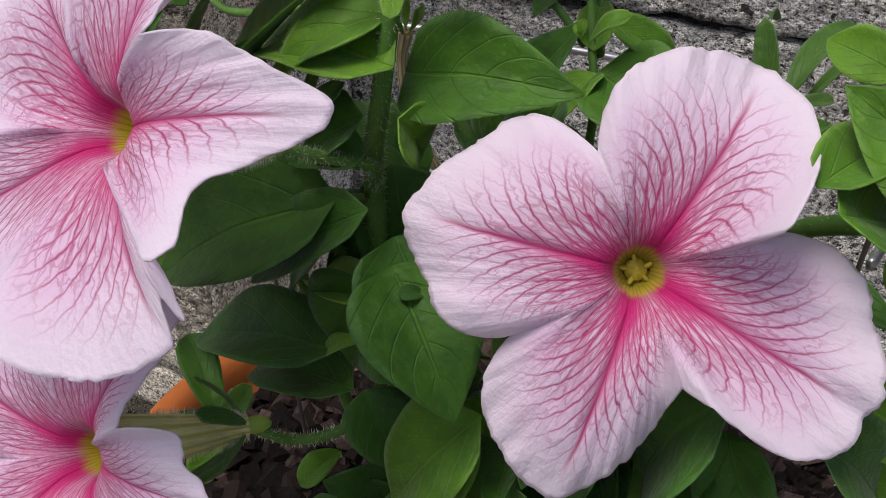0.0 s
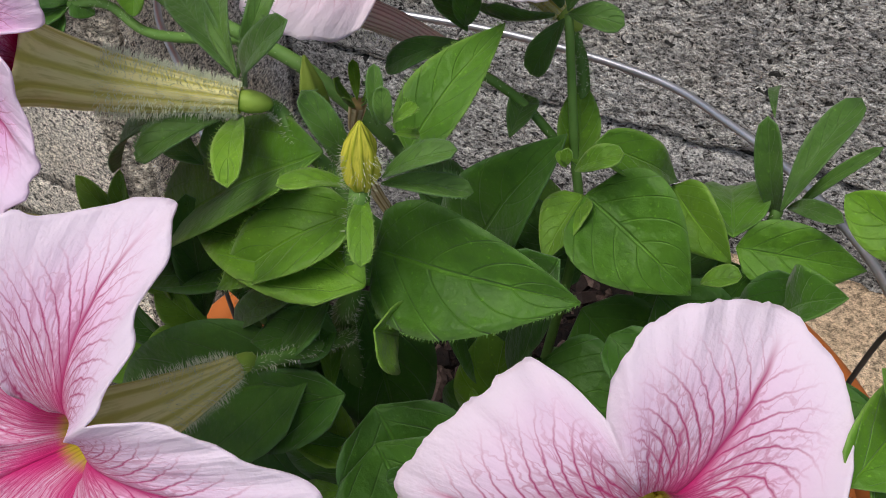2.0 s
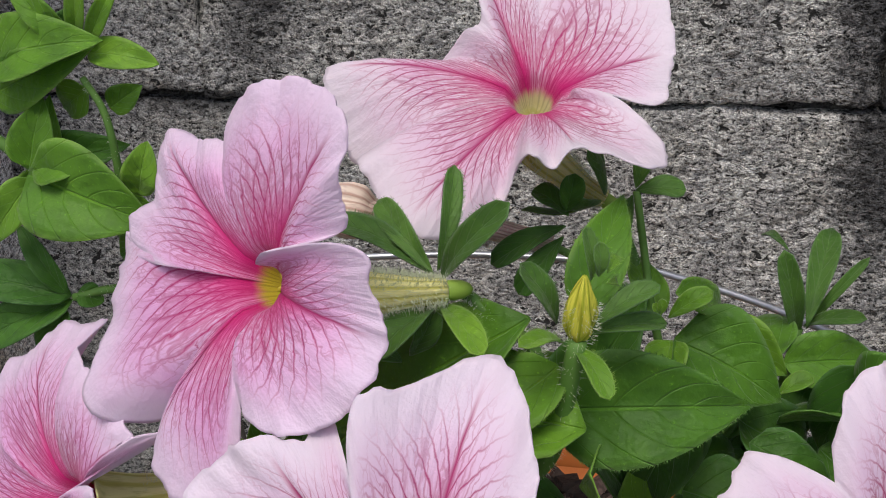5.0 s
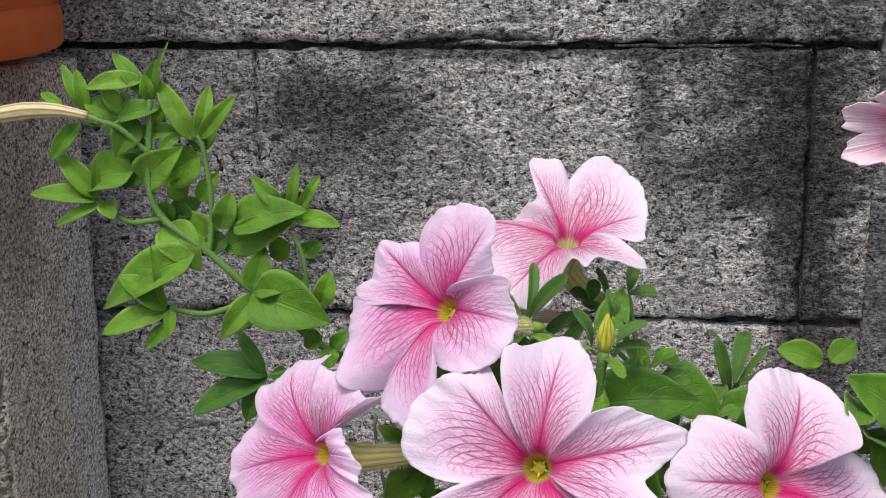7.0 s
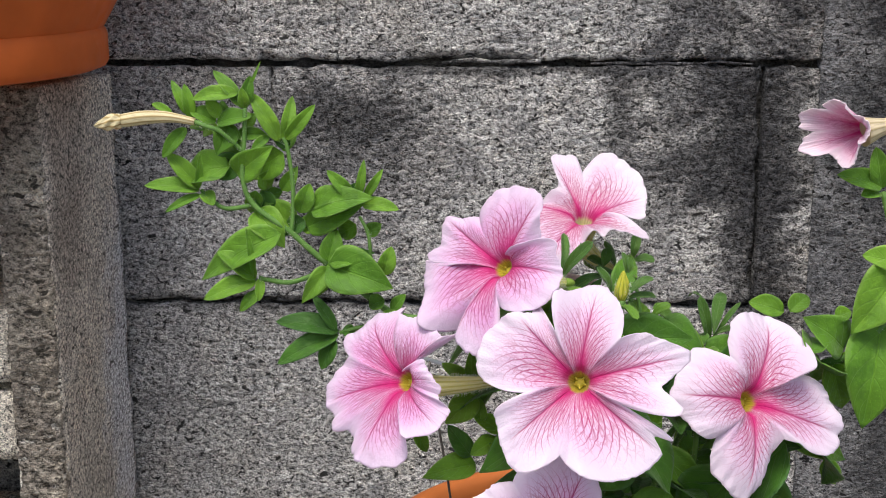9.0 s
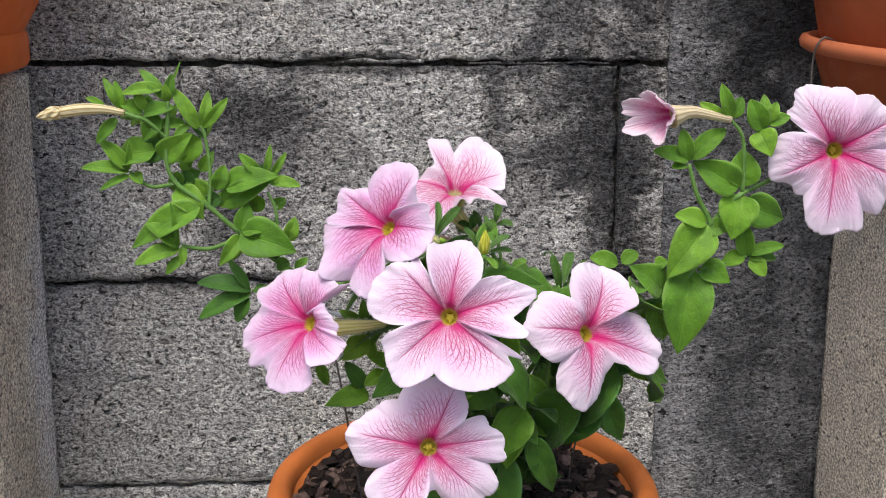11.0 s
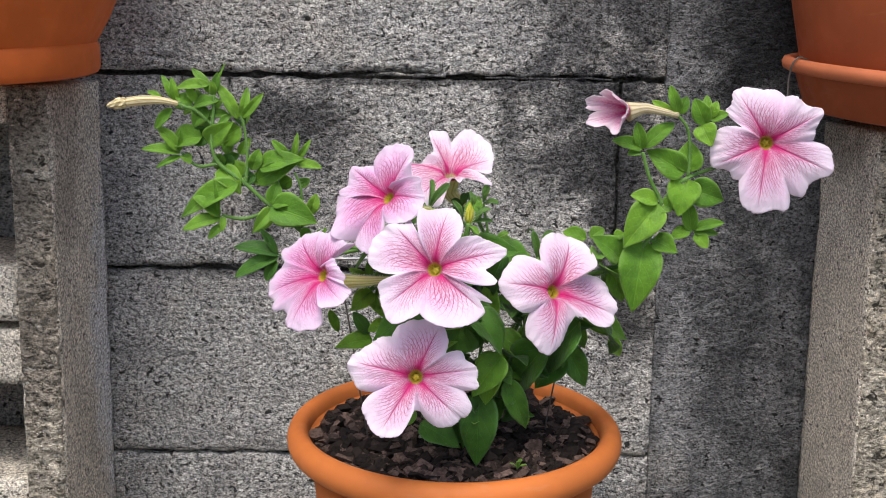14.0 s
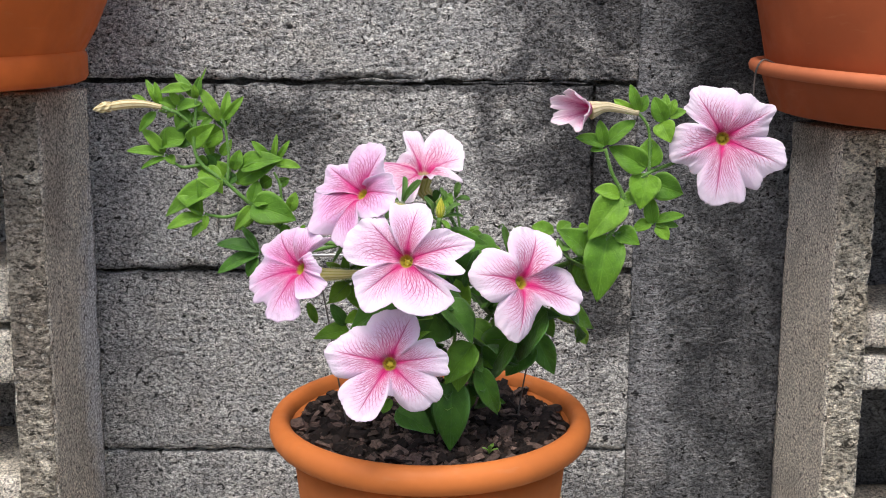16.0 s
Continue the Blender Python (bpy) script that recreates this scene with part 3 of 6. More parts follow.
# ---- plant stands of hollow blocks ----
def hollow_block(name, x0, x1, y0, y1, z0, z1, shell, slot, label, zm, web, foot=0.034):
    """An upright hollow block: two cores and a slotted middle web open to the front."""
    base = empty(name, ((x0 + x1) / 2, (y0 + y1) / 2, z0))
    end = 0.034
    seed = abs(x0) * 50
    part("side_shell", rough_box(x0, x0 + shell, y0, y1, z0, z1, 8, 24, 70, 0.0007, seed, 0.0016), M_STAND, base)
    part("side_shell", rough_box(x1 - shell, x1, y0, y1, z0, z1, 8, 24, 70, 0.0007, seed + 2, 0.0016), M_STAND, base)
    a, b = x0 + shell + 0.0005, x1 - shell - 0.0005
    part("end_web", rough_box(a, b, y0 + 0.002, y1, z1 - end, z1 - 0.001, 24, 12, 8, 0.0008, seed + 3, 0.001), M_STAND, base)
    part("end_web", rough_box(a, b, y0 + 0.002, y1, z0 + 0.001, z0 + foot, 24, 12, 8, 0.0008, seed + 4, 0.001), M_STAND, base)
    part("middle_web", rough_box(a, b, y0 + 0.002, y1, zm + slot / 2, zm + web, 24, 12, 5, 0.0008, seed + 5, 0.001), M_STAND, base)
    part("middle_web", rough_box(a, b, y0 + 0.002, y1, zm - web, zm - slot / 2, 24, 12, 5, 0.0008, seed + 6, 0.001), M_STAND, base)
    # broken rough face on the front edges of the shells
    for sx in (x0 + 0.001, x1 - shell + 0.001):
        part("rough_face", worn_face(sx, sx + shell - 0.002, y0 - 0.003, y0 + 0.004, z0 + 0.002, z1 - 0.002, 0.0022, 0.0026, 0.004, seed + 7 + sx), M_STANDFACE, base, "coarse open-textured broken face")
    return tagged(base, label, "concrete block", group="hollow blocks of the plant stands")


hollow_block("concrete_block", -0.526, -0.326, -0.165, -0.012, 0.545, 0.993, 0.036, 0.009, "upright hollow grey-brown concrete block under a planter", 0.778, 0.055, 0.086)
hollow_block("concrete_block", 0.403, 0.603, -0.158, -0.012, 0.530, 0.962, 0.034, 0.009, "upright hollow grey-brown concrete block under a saucer", 0.752, 0.037)
hollow_block("concrete_block", -0.526, -0.326, -0.165, -0.012, 0.201, 0.543, 0.036, 0.009, "lower hollow concrete block of a plant stand", 0.372, 0.03)
hollow_block("concrete_block", 0.403, 0.603, -0.158, -0.012, 0.170, 0.528, 0.034, 0.009, "lower hollow concrete block of a plant stand", 0.349, 0.03)
for x0, z in ((-0.526, 0.199), (0.403, 0.168)):
    tagged(link("base_block", rough_box(x0, x0 + 0.2, -0.165, -0.012, 0.0, z, 4, 3, 4, 0.0, 5), M_STAND), "solid concrete base block on the ground", "concrete block")

# ---- stone under the pot ----
tagged(link("pedestal_block", rough_box(-0.062, 0.160, -0.52, -0.068, 0.0, 0.5915, 40, 60, 40, 0.0015, 31, 0.006), M_TAN),
       "pale tan stone block that carries the flower pot", "stone block")

def tilted(bm, c, tx, ty):
    """Leans a turned body slightly on its support."""
    for v in bm.verts:
        v.co.z += tx * (v.co.x - c.x) + ty * (v.co.y - c.y)
    return bm


# ---- the flower pot ----
POT = Vector((0.0243, -0.4036, 0.592))
RIM = 0.187
LEAN = 0.04


def flower_pot():
    prof = [(0, 0.0), (0.066, 0.0), (0.068, 0.002), (0.086, 0.09), (0.0955, RIM - 0.030), (0.0965, RIM - 0.023), (0.0985, RIM - 0.021)]
    lip = []
    for i in range(15):
        a = -0.62 * math.pi + i / 14 * 1.24 * math.pi
        lip.append((0.1066 + 0.0085 * math.cos(a), RIM - 0.0120 + 0.0098 * math.sin(a)))
    prof += lip + [(0.1010, RIM - 0.006), (0.1002, RIM - 0.012), (0.093, 0.11), (0.075, 0.006), (0, 0.006)]
    cut = 6
    ob = tagged(empty("flower_pot", POT), "orange terracotta-coloured plastic flower pot with rolled rim", "flower pot")
    part("body", tilted(lathe(prof[:cut + 1] + prof[-4:], 128, POT), POT, 0.0, LEAN), M_POT, ob)
    part("rim", tilted(lathe(prof[cut:-3], 128, POT), POT, 0.0, LEAN), M_POT, ob, "rolled rim")
    return ob


flower_pot()
SOIL_Z = POT.z + RIM - 0.015


def soil_height(x, y):
    d = math.hypot(x - POT.x, y - POT.y) / 0.099
    return SOIL_Z + LEAN * (y - POT.y) + 0.006 * (1 - d * d) + 0.003 * noise.noise(Vector((x * 90, y * 90, 1))) + 0.0015 * noise.noise(Vector((x * 300, y * 300, 4)))


def soil():
    bm = bmesh.new()
    rings = []
    for i in range(41):
        r = 0.0985 * i / 40
        n = 110
        if i == 0:
            rings.append([bm.verts.new((POT.x, POT.y, soil_height(POT.x, POT.y)))])
            continue
        ring = []
        for j in range(n):
            x, y = POT.x + r * math.cos(2 * math.pi * j / n), POT.y + r * math.sin(2 * math.pi * j / n)
            ring.append(bm.verts.new((x, y, soil_height(x, y))))
        rings.append(ring)
    for j in range(110):
        bm.faces.new((rings[0][0], rings[1][j], rings[1][(j + 1) % 110]))
    for a, b in zip(rings[1:], rings[2:]):
        for j in range(110):
            k = (j + 1) % 110
            bm.faces.new((a[j], b[j], b[k], a[k]))
    low = [bm.verts.new((v.co.x * 0.78 + POT.x * 0.22, v.co.y * 0.78 + POT.y * 0.22, POT.z + 0.008)) for v in rings[-1]]
    for j in range(110):
        k = (j + 1) % 110
        bm.faces.new((rings[-1][j], low[j], low[k], rings[-1][k]))
    return tagged(link("soil", bm, M_SOIL), "dark brown crumbly potting soil in the pot", "soil", kind="stuff")


soil()


def chips(name, count, size, mat, seed, label, lift):
    rng = random.Random(seed)
    bm = bmesh.new()
    for _ in range(count):
        r, a = 0.095 * math.sqrt(rng.random()), rng.uniform(0, 2 * math.pi)
        x, y = POT.x + r * math.cos(a), POT.y + r * math.sin(a)
        s = size * (0.3 + 1.25 * rng.random() ** 2.2)
        m = Matrix.Translation((x, y, soil_height(x, y) + s * lift)) @ Euler((rng.uniform(-0.8, 0.8), rng.uniform(-0.8, 0.8), rng.uniform(0, 6.28))).to_matrix().to_4x4() @ Matrix.Diagonal((s * rng.uniform(0.8, 1.6), s, s * rng.uniform(0.25, 0.6), 1))
        ring = []
        for k in range(5):
            t = 2 * math.pi * k / 5 + rng.uniform(-0.3, 0.3)
            q = rng.uniform(0.7, 1.15)
            ring.append((math.cos(t) * q, math.sin(t) * q))
        lo = [bm.verts.new(m @ Vector((px, py, -0.6))) for px, py in ring]
        hi = [bm.verts.new(m @ Vector((px * 0.8, py * 0.8, 0.6 + rng.uniform(-0.3, 0.3)))) for px, py in ring]
        bm.faces.new(hi)
        bm.faces.new(lo[::-1])
        for k in range(5):
            bm.faces.new((lo[k], lo[(k + 1) % 5], hi[(k + 1) % 5], hi[k]))
    return tagged(link(name, bm, mat, smooth=False), label, "soil", kind="stuff")


chips("bark_chips", 3000, 0.0044, M_BARK, 3, "brown bark chips and crumbs on the soil", 0.3)
chips("pale_grit", 60, 0.0014, M_PERLITE, 8, "pale grit scattered on the soil", 0.6)


# ---- planters on the stands ----
def planter_left():
    c = Vector((-0.434, -0.137, 0.9970))
    foot = [(0, 0.0), (0.132, 0.0), (0.138, 0.002), (0.1405, 0.006), (0.1405, 0.024), (0.1395, 0.0275), (0.138, 0.029)]
    body = [(0.138, 0.029), (0.141, 0.034), (0.150, 0.050), (0.160, 0.073), (0.169, 0.105), (0.178, 0.15), (0.182, 0.19)]
    rim = [(0.182, 0.19), (0.189, 0.192), (0.190, 0.215), (0.180, 0.216), (0.170, 0.18), (0.13, 0.03), (0, 0.03)]
    ob = tagged(empty("planter", c), "orange-brown plastic planter with stepped foot on a block", "flower pot")
    for name, prof in (("foot", foot), ("body", body), ("rim", rim)):
        part(name, tilted(lathe(prof, 128, c), c, 0.025, 0.045), M_POT3, ob)


def planter_right():
    c = Vector((0.4967, -0.1138, 0.9703))
    dish = [(0, 0.0), (0.136, 0.0), (0.1425, 0.002), (0.152, 0.032), (0.154, 0.034)]
    lip = [(0.154, 0.034), (0.160, 0.0345), (0.1640, 0.037), (0.1650, 0.042), (0.1630, 0.046), (0.159, 0.0475), (0.155, 0.046), (0.150, 0.040), (0.138, 0.006), (0, 0.006)]
    sau = tagged(empty("saucer", c), "terracotta-coloured plastic saucer with rolled rim on a block", "saucer")
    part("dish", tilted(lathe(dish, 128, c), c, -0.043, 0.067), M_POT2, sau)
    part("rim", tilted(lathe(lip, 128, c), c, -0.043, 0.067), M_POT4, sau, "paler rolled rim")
    body = [(0, 0.008), (0.130, 0.008), (0.135, 0.012), (0.150, 0.05), (0.160, 0.10), (0.170, 0.17)]
    rim = [(0.170, 0.17), (0.179, 0.172), (0.180, 0.195), (0.171, 0.196), (0.165, 0.16), (0.13, 0.02), (0, 0.02)]
    ob = tagged(empty("planter", c), "brown terracotta-coloured plastic planter standing in a saucer", "flower pot")
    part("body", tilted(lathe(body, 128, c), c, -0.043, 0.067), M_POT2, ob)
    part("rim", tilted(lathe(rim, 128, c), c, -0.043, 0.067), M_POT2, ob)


planter_left()
planter_right()
tagged(link("hanging_wire", pipe([(0.3285, -0.125, 0.985), (0.3285, -0.125, 1.005), (0.330, -0.128, 1.019), (0.336, -0.128, 1.0255), (0.346, -0.126, 1.022)], [0.0009, 0.0009], 8, 6), M_DARKWIRE),
       "thin bent grey wire hooked over the saucer rim", "wire")

# ---- the petunia ----
plant = tagged(empty("petunia_plant", (POT.x, POT.y, SOIL_Z)), "flowering petunia with pink-veined pale blooms growing in a pot", "plant")


def frame_of(n, up=(0, 0, 1)):
    z = Vector(n).normalized()
    x = Vector(up).cross(z).normalized()
    y = z.cross(x)
    return Matrix((x, y, z)).transposed()


RIM_KNOTS = (-1.0, -0.82, -0.42, 0.0, 0.42, 0.82, 1.0)


def along_rim(vals, u):
    """A smooth curve through seven values at the knots of one lobe, from notch to notch."""
    K = RIM_KNOTS
    h = [K[i + 1] - K[i] for i in range(6)]
    d = [(vals[i + 1] - vals[i]) / h[i] for i in range(6)]
    m = [0.0] + [(d[i - 1] * h[i] + d[i] * h[i - 1]) / (h[i - 1] + h[i]) for i in range(1, 6)] + [0.0]
    m[0], m[6] = 1.5 * d[0] - 0.5 * m[1], 1.5 * d[5] - 0.5 * m[5]
    i = 0
    while i < 5 and u >= K[i + 1]:
        i += 1
    t, H = (u - K[i]) / h[i], h[i]
    return (2 * t ** 3 - 3 * t * t + 1) * vals[i] + (t ** 3 - 2 * t * t + t) * H * m[i] + (3 * t * t - 2 * t ** 3) * vals[i + 1] + (t ** 3 - t * t) * H * m[i + 1]


def corolla(at, facing, R, lobes, seed, up=(0, 0, 1), cup=0.50, ruffle=1.0, name="corolla", mat=None):
    """The open bloom. A lobe is: angle of its midrib in degrees, five lengths across it, three heights across it, then angle, length and height of the notch after it."""
    M = frame_of(facing, up)
    at = Vector(at)
    k = len(lobes)
    per, NR = (320 // k), 40
    bm = bmesh.new()
    layer = bm.loops.layers.uv.new("UVMap")
    grid, uvs = [], []
    for i in range(k):
        a, l0, l1, l2, l3, l4, ha, h, hb, na, nl, nh = lobes[i]
        pa, pl, pn = lobes[i - 1][9:12]
        if i == 0:
            pa -= 360
        lens, lifts = (pl, l0, l1, l2, l3, l4, nl), (pn, ha, (ha + h) / 2, h, (h + hb) / 2, hb, nh)
        for j in range(per + 1):
            u = -1 + 2 * j / per
            ang = a + (a - pa) * u if u < 0 else a + (na - a) * u
            th = radians(ang)
            rad, H = along_rim(lens, u), along_rim(lifts, u)
            inner = 1 - abs(u) ** 6
            rad += inner * ruffle * (0.022 * noise.noise(Vector((ang * 0.13, seed, 0))) + 0.020 * noise.noise(Vector((ang * 0.42, seed, 2))))
            col, cuv = [], []
            for r in range(NR + 1):
                rho = 0.03 + 0.97 * r / NR
                w = min(1.0, max(0.0, (rho - 0.08) / 0.5))
                w = w * w * (3 - 2 * w)
                f = rho * (0.85 * (1 - w) + rad * w)
                z = cup * (max(0.0, rho - 0.10)) ** 0.62 + (H - cup * 0.937) * rho ** 2.3
                if rho < 0.2:
                    z -= (0.2 - rho) * 0.78
                s = max(0.0, (rho - 0.3) / 0.7)
                z -= 0.022 * max(0.0, 1 - abs(u) / 0.10) * min(1.0, rho * 2.2) * (1 - 0.6 * rho)
                z += inner * ruffle * (0.055 * s ** 1.5 * noise.noise(Vector((ang * 0.055, seed * 3, rho * 2.0))) + 0.05 * s ** 4 * noise.noise(Vector((ang * 0.16, seed * 5, rho * 2))))
                z += ruffle * 0.012 * s * noise.noise(Vector((math.cos(th) * f * 9, math.sin(th) * f * 9, seed)))
                col.append(bm.verts.new(at + M @ (Vector((f * math.cos(th), f * math.sin(th), z)) * R)))
                cuv.append((u, rho))
            grid.append(col)
            uvs.append(cuv)
    n = len(grid)
    for j in range(n):
        q = (j + 1) % n
        if (j + 1) % (per + 1) == 0:
            continue
        for r in range(NR):
            f = bm.faces.new((grid[j][r], grid[j][r + 1], grid[q][r + 1], grid[q][r]))
            for lp, c in zip(f.loops, (uvs[j][r], uvs[j][r + 1], uvs[q][r + 1], uvs[q][r])):
                lp[layer].uv = c
    bmesh.ops.remove_doubles(bm, verts=bm.verts, dist=1e-6)
    return part(name, bm, mat or M_PETAL, plant, "pale pink bloom with magenta veins and yellow throat", solid=0.00035)


def hairs(points, radius, count, length, seed, parent, mat=None):
    """Fine hairs standing off a stalk or tube."""
    rng = random.Random(seed)
    line = smooth_line(points, 10)
    bm = bmesh.new()
    for _ in range(count):
        t = rng.random() * (len(line) - 1.001)
        i = int(t)
        c = line[i].lerp(line[i + 1], t - i)
        d = (line[i + 1] - line[i]).normalized()
        x = d.orthogonal().normalized()
        y = d.cross(x)
        a = rng.uniform(0, 6.28)
        o = x * math.cos(a) + y * math.sin(a)
        r = radius[0] + (radius[1] - radius[0]) * t / (len(line) - 1)
        ln = length * rng.uniform(0.5, 1.2)
        w = d * 0.00006
        w2 = o.cross(d) * 0.00006
        tip = c + o * (r + ln) + d * ln * rng.uniform(-0.4, 0.4)
        b = c + o * r * 0.97
        v = [bm.verts.new(b - w), bm.verts.new(b + w), bm.verts.new(b + w2), bm.verts.new(tip)]
        bm.faces.new((v[0], v[1], v[3]))
        bm.faces.new((v[1], v[2], v[3]))
        bm.faces.new((v[2], v[0], v[3]))
    ob = part("hairs", bm, M_HAIR, parent, "fine pale hairs", smooth=False)
    ob["kind"] = "stuff"
    return ob


def leaf(base, tip, width, up=(0, 0, 1), arch=0.12, fold=0.38, mat=None, kind="ovate", parent=None, twist=0.0, name="leaf", nv=16, nu=8, wave=0.04, fuzz=0):
    """One leaf blade from base to tip; arch bows it upward, fold lifts its halves."""
    mat = mat or M_LEAF
    b, t = Vector(base), Vector(tip)
    L = (t - b).length
    d = (t - b).normalized()
    s = d.cross(Vector(up))
    s = s.normalized() if s.length > 1e-3 else d.orthogonal().normalized()
    n = s.cross(d).normalized()
    bm = bmesh.new()
    layer = bm.loops.layers.uv.new("UVMap")
    thick = 0.00032
    seed = b.x * 900 + b.z * 500 + t.x * 700
    top, bot, uv = [], [], []
    for i in range(nv + 1):
        v = i / nv
        if kind == "ovate":
            w = (max(0.0, v) ** 0.44) * (1 - v) ** 0.98 * 2.38
        elif kind == "point":
            w = (max(0.0, v) ** 0.55) * (1 - v) ** 0.75 * 2.45
        else:
            w = (max(0.0, v) ** 0.85) * (1 - v) ** 0.42 * 2.15
        w = max(w, 0.05 if v < 0.5 else 0.012) * width / 2
        bend = arch * L * math.sin(math.pi * min(1.0, v * 1.05)) * 0.9
        tw = radians(twist) * v
        row_t, row_b, row_u = [], [], []
        for j in range(nu + 1):
            u = -1 + 2 * j / nu
            side = s * math.cos(tw) + n * math.sin(tw)
            nor = n * math.cos(tw) - s * math.sin(tw)
            lift = fold * w * (abs(u) ** 1.3) - 0.10 * fold * w
            lift += wave * w * 2 * (u * u) * math.sin(v * 9 + seed) + 0.10 * w * noise.noise(Vector((u * 1.5 + seed, v * 4, seed)))
            groove = -0.06 * w * max(0.0, 1 - abs(u) * 5)
            p = b + d * (v * L) + n * bend + side * (u * w) + nor * (lift + groove)
            row_t.append(bm.verts.new(p + nor * thick / 2))
            row_b.append(bm.verts.new(p - nor * thick / 2))
            row_u.append((u, v))
        top.append(row_t)
        bot.append(row_b)
        uv.append(row_u)

    def face(vs, cs):
        f = bm.faces.new(vs)
        for lp, c in zip(f.loops, cs):
            lp[layer].uv = c

    for i in range(nv):
        for j in range(nu):
            cs = [uv[i][j], uv[i][j + 1], uv[i + 1][j + 1], uv[i + 1][j]]
            face((top[i][j], top[i][j + 1], top[i + 1][j + 1], top[i + 1][j]), cs)
            face((bot[i][j], bot[i + 1][j], bot[i + 1][j + 1], bot[i][j + 1]), [cs[0], cs[3], cs[2], cs[1]])
        for j in (0, nu):
            cs = [uv[i][j], uv[i + 1][j], uv[i + 1][j], uv[i][j]]
            q = (top[i][j], top[i + 1][j], bot[i + 1][j], bot[i][j])
            face(q if j == 0 else q[::-1], cs if j == 0 else cs[::-1])
    for i in (0, nv):
        for j in range(nu):
            q = (top[i][j], bot[i][j], bot[i][j + 1], top[i][j + 1])
            face(q if i == 0 else q[::-1], [uv[i][j]] * 4)
    rng = random.Random(int(seed * 100))
    for _ in range(fuzz):
        i = rng.randrange(1, nv)
        j = rng.choice((0, nu))
        a, c = top[i][j].co, top[i + 1][j].co
        p = a.lerp(c, rng.random())
        o = (p - b - d * (p - b).dot(d)).normalized() * rng.uniform(0.0004, 0.0008) + d * rng.uniform(-0.0001, 0.0003) + n * rng.uniform(-0.0003, 0.0004)
        w = d * 0.00005
        face([bm.verts.new(p - w), bm.verts.new(p + w), bm.verts.new(p + o)], [(1.0, 0.5)] * 3)
    return part(name, bm, mat, parent or plant)


def stem(points, r0, r1, fuzz=0, seed=1, mat=None, name="stem"):
    ob = part(name, pipe(points, [r0, r1], 10, 7), mat or M_STEM, plant)
    if fuzz:
        hairs(points, (r0, r1), fuzz, 0.0011, seed, ob)
    return ob


def calyx(parent, base, axis, length, seed, up=(0, 0, 1), spread=0.75, count=5, width=0.0042, mat=None):
    """Five narrow sepals that spread from the foot of a tube; axis points to the bloom."""
    M = frame_of(axis, up)
    rng = random.Random(seed)
    base = Vector(base)
    for i in range(count):
        a = 2 * math.pi * (i + 0.15 * rng.random()) / count + seed
        o = M @ Vector((math.cos(a), math.sin(a), 0))
        z = M @ Vector((0, 0, 1))
        sp = spread * rng.uniform(0.8, 1.2)
        ln = length * rng.uniform(0.85, 1.15)
        tip = base + (o * math.sin(sp) + z * math.cos(sp)) * ln
        leaf(base + o * 0.001, tip, width * rng.uniform(0.85, 1.15), up=-o * math.cos(sp) + z * math.sin(sp), arch=-0.10, fold=0.2,
             mat=mat or M_SEPAL, kind="lance", parent=parent, name="sepal", nv=10, nu=6)


def bloom(at, facing, R, lobes, seed, foot, up=(0, 0, 1), cup=0.50, ruffle=1.0, stalk=None, sepal=0.017, fuzz=1200, spread=0.75, leaves=True, mat=None, anthers=5):
    """A whole flower: corolla, tube back to its foot, sepals, stalk."""
    at, foot = Vector(at), Vector(foot)
    face = corolla(at, facing, R, lobes, seed, up, cup, ruffle, "flower", mat)
    z = Vector(facing).normalized()
    p0 = at + z * 0.12 * R
    pm = at - z * 0.04 * R
    p1 = at - z * 0.32 * R
    mid = (p1 + foot) / 2 - z * 0.05 * R
    part("tube", pipe([p0, pm, p1, mid, foot], [0.28 * R, 0.205 * R, 0.175 * R, 0.155 * R, 0.13 * R, 0.10 * R, 0.075 * R, 0.06 * R], 20, 6, uv=True, cap=False), M_TUBE, face, "yellow-green striped hairy tube", solid=0.0003)
    hairs([p1, mid, foot], (0.15 * R, 0.065 * R), fuzz, 0.0013, seed, face)
    turn = frame_of(facing, up)
    for i in range(anthers):
        a = 2 * math.pi * i / 5 + seed
        o = turn @ Vector((math.cos(a) * 0.058, math.sin(a) * 0.052, -0.075 + 0.02 * (i % 2)))
        bmx = bmesh.new()
        bmesh.ops.create_icosphere(bmx, subdivisions=2, radius=0.017 * R, matrix=Matrix.Translation(at + o * R) @ turn.to_4x4() @ Matrix.Rotation(a, 4, 'Z') @ Matrix.Diagonal((1.3, 0.7, 0.6, 1)))
        part("anther", bmx, M_ANTHER, face, "yellow anther")
    if anthers:
        bmx = bmesh.new()
        bmesh.ops.create_icosphere(bmx, subdivisions=2, radius=0.055 * R, matrix=Matrix.Translation(at + turn @ Vector((0, 0, -0.085 * R))) @ turn.to_4x4() @ Matrix.Diagonal((1, 1, 0.5, 1)))
        part("stigma", bmx, M_STIGMA, face, "olive green stigma")
    axis = (mid - foot).normalized()
    bmx = bmesh.new()
    bmesh.ops.create_icosphere(bmx, subdivisions=2, radius=0.0019, matrix=Matrix.Translation(foot - axis * 0.0014) @ axis.to_track_quat('Z', 'Y').to_matrix().to_4x4() @ Matrix.Diagonal((1, 1, 2.0, 1)))
    part("calyx", bmx, M_CALYX, face)
    if leaves:
        calyx(face, foot, axis, sepal, seed, up, spread)
    if stalk:
        stem([foot, *stalk], 0.0011, 0.0014, 500, seed + 5, name="stalk")
    return face


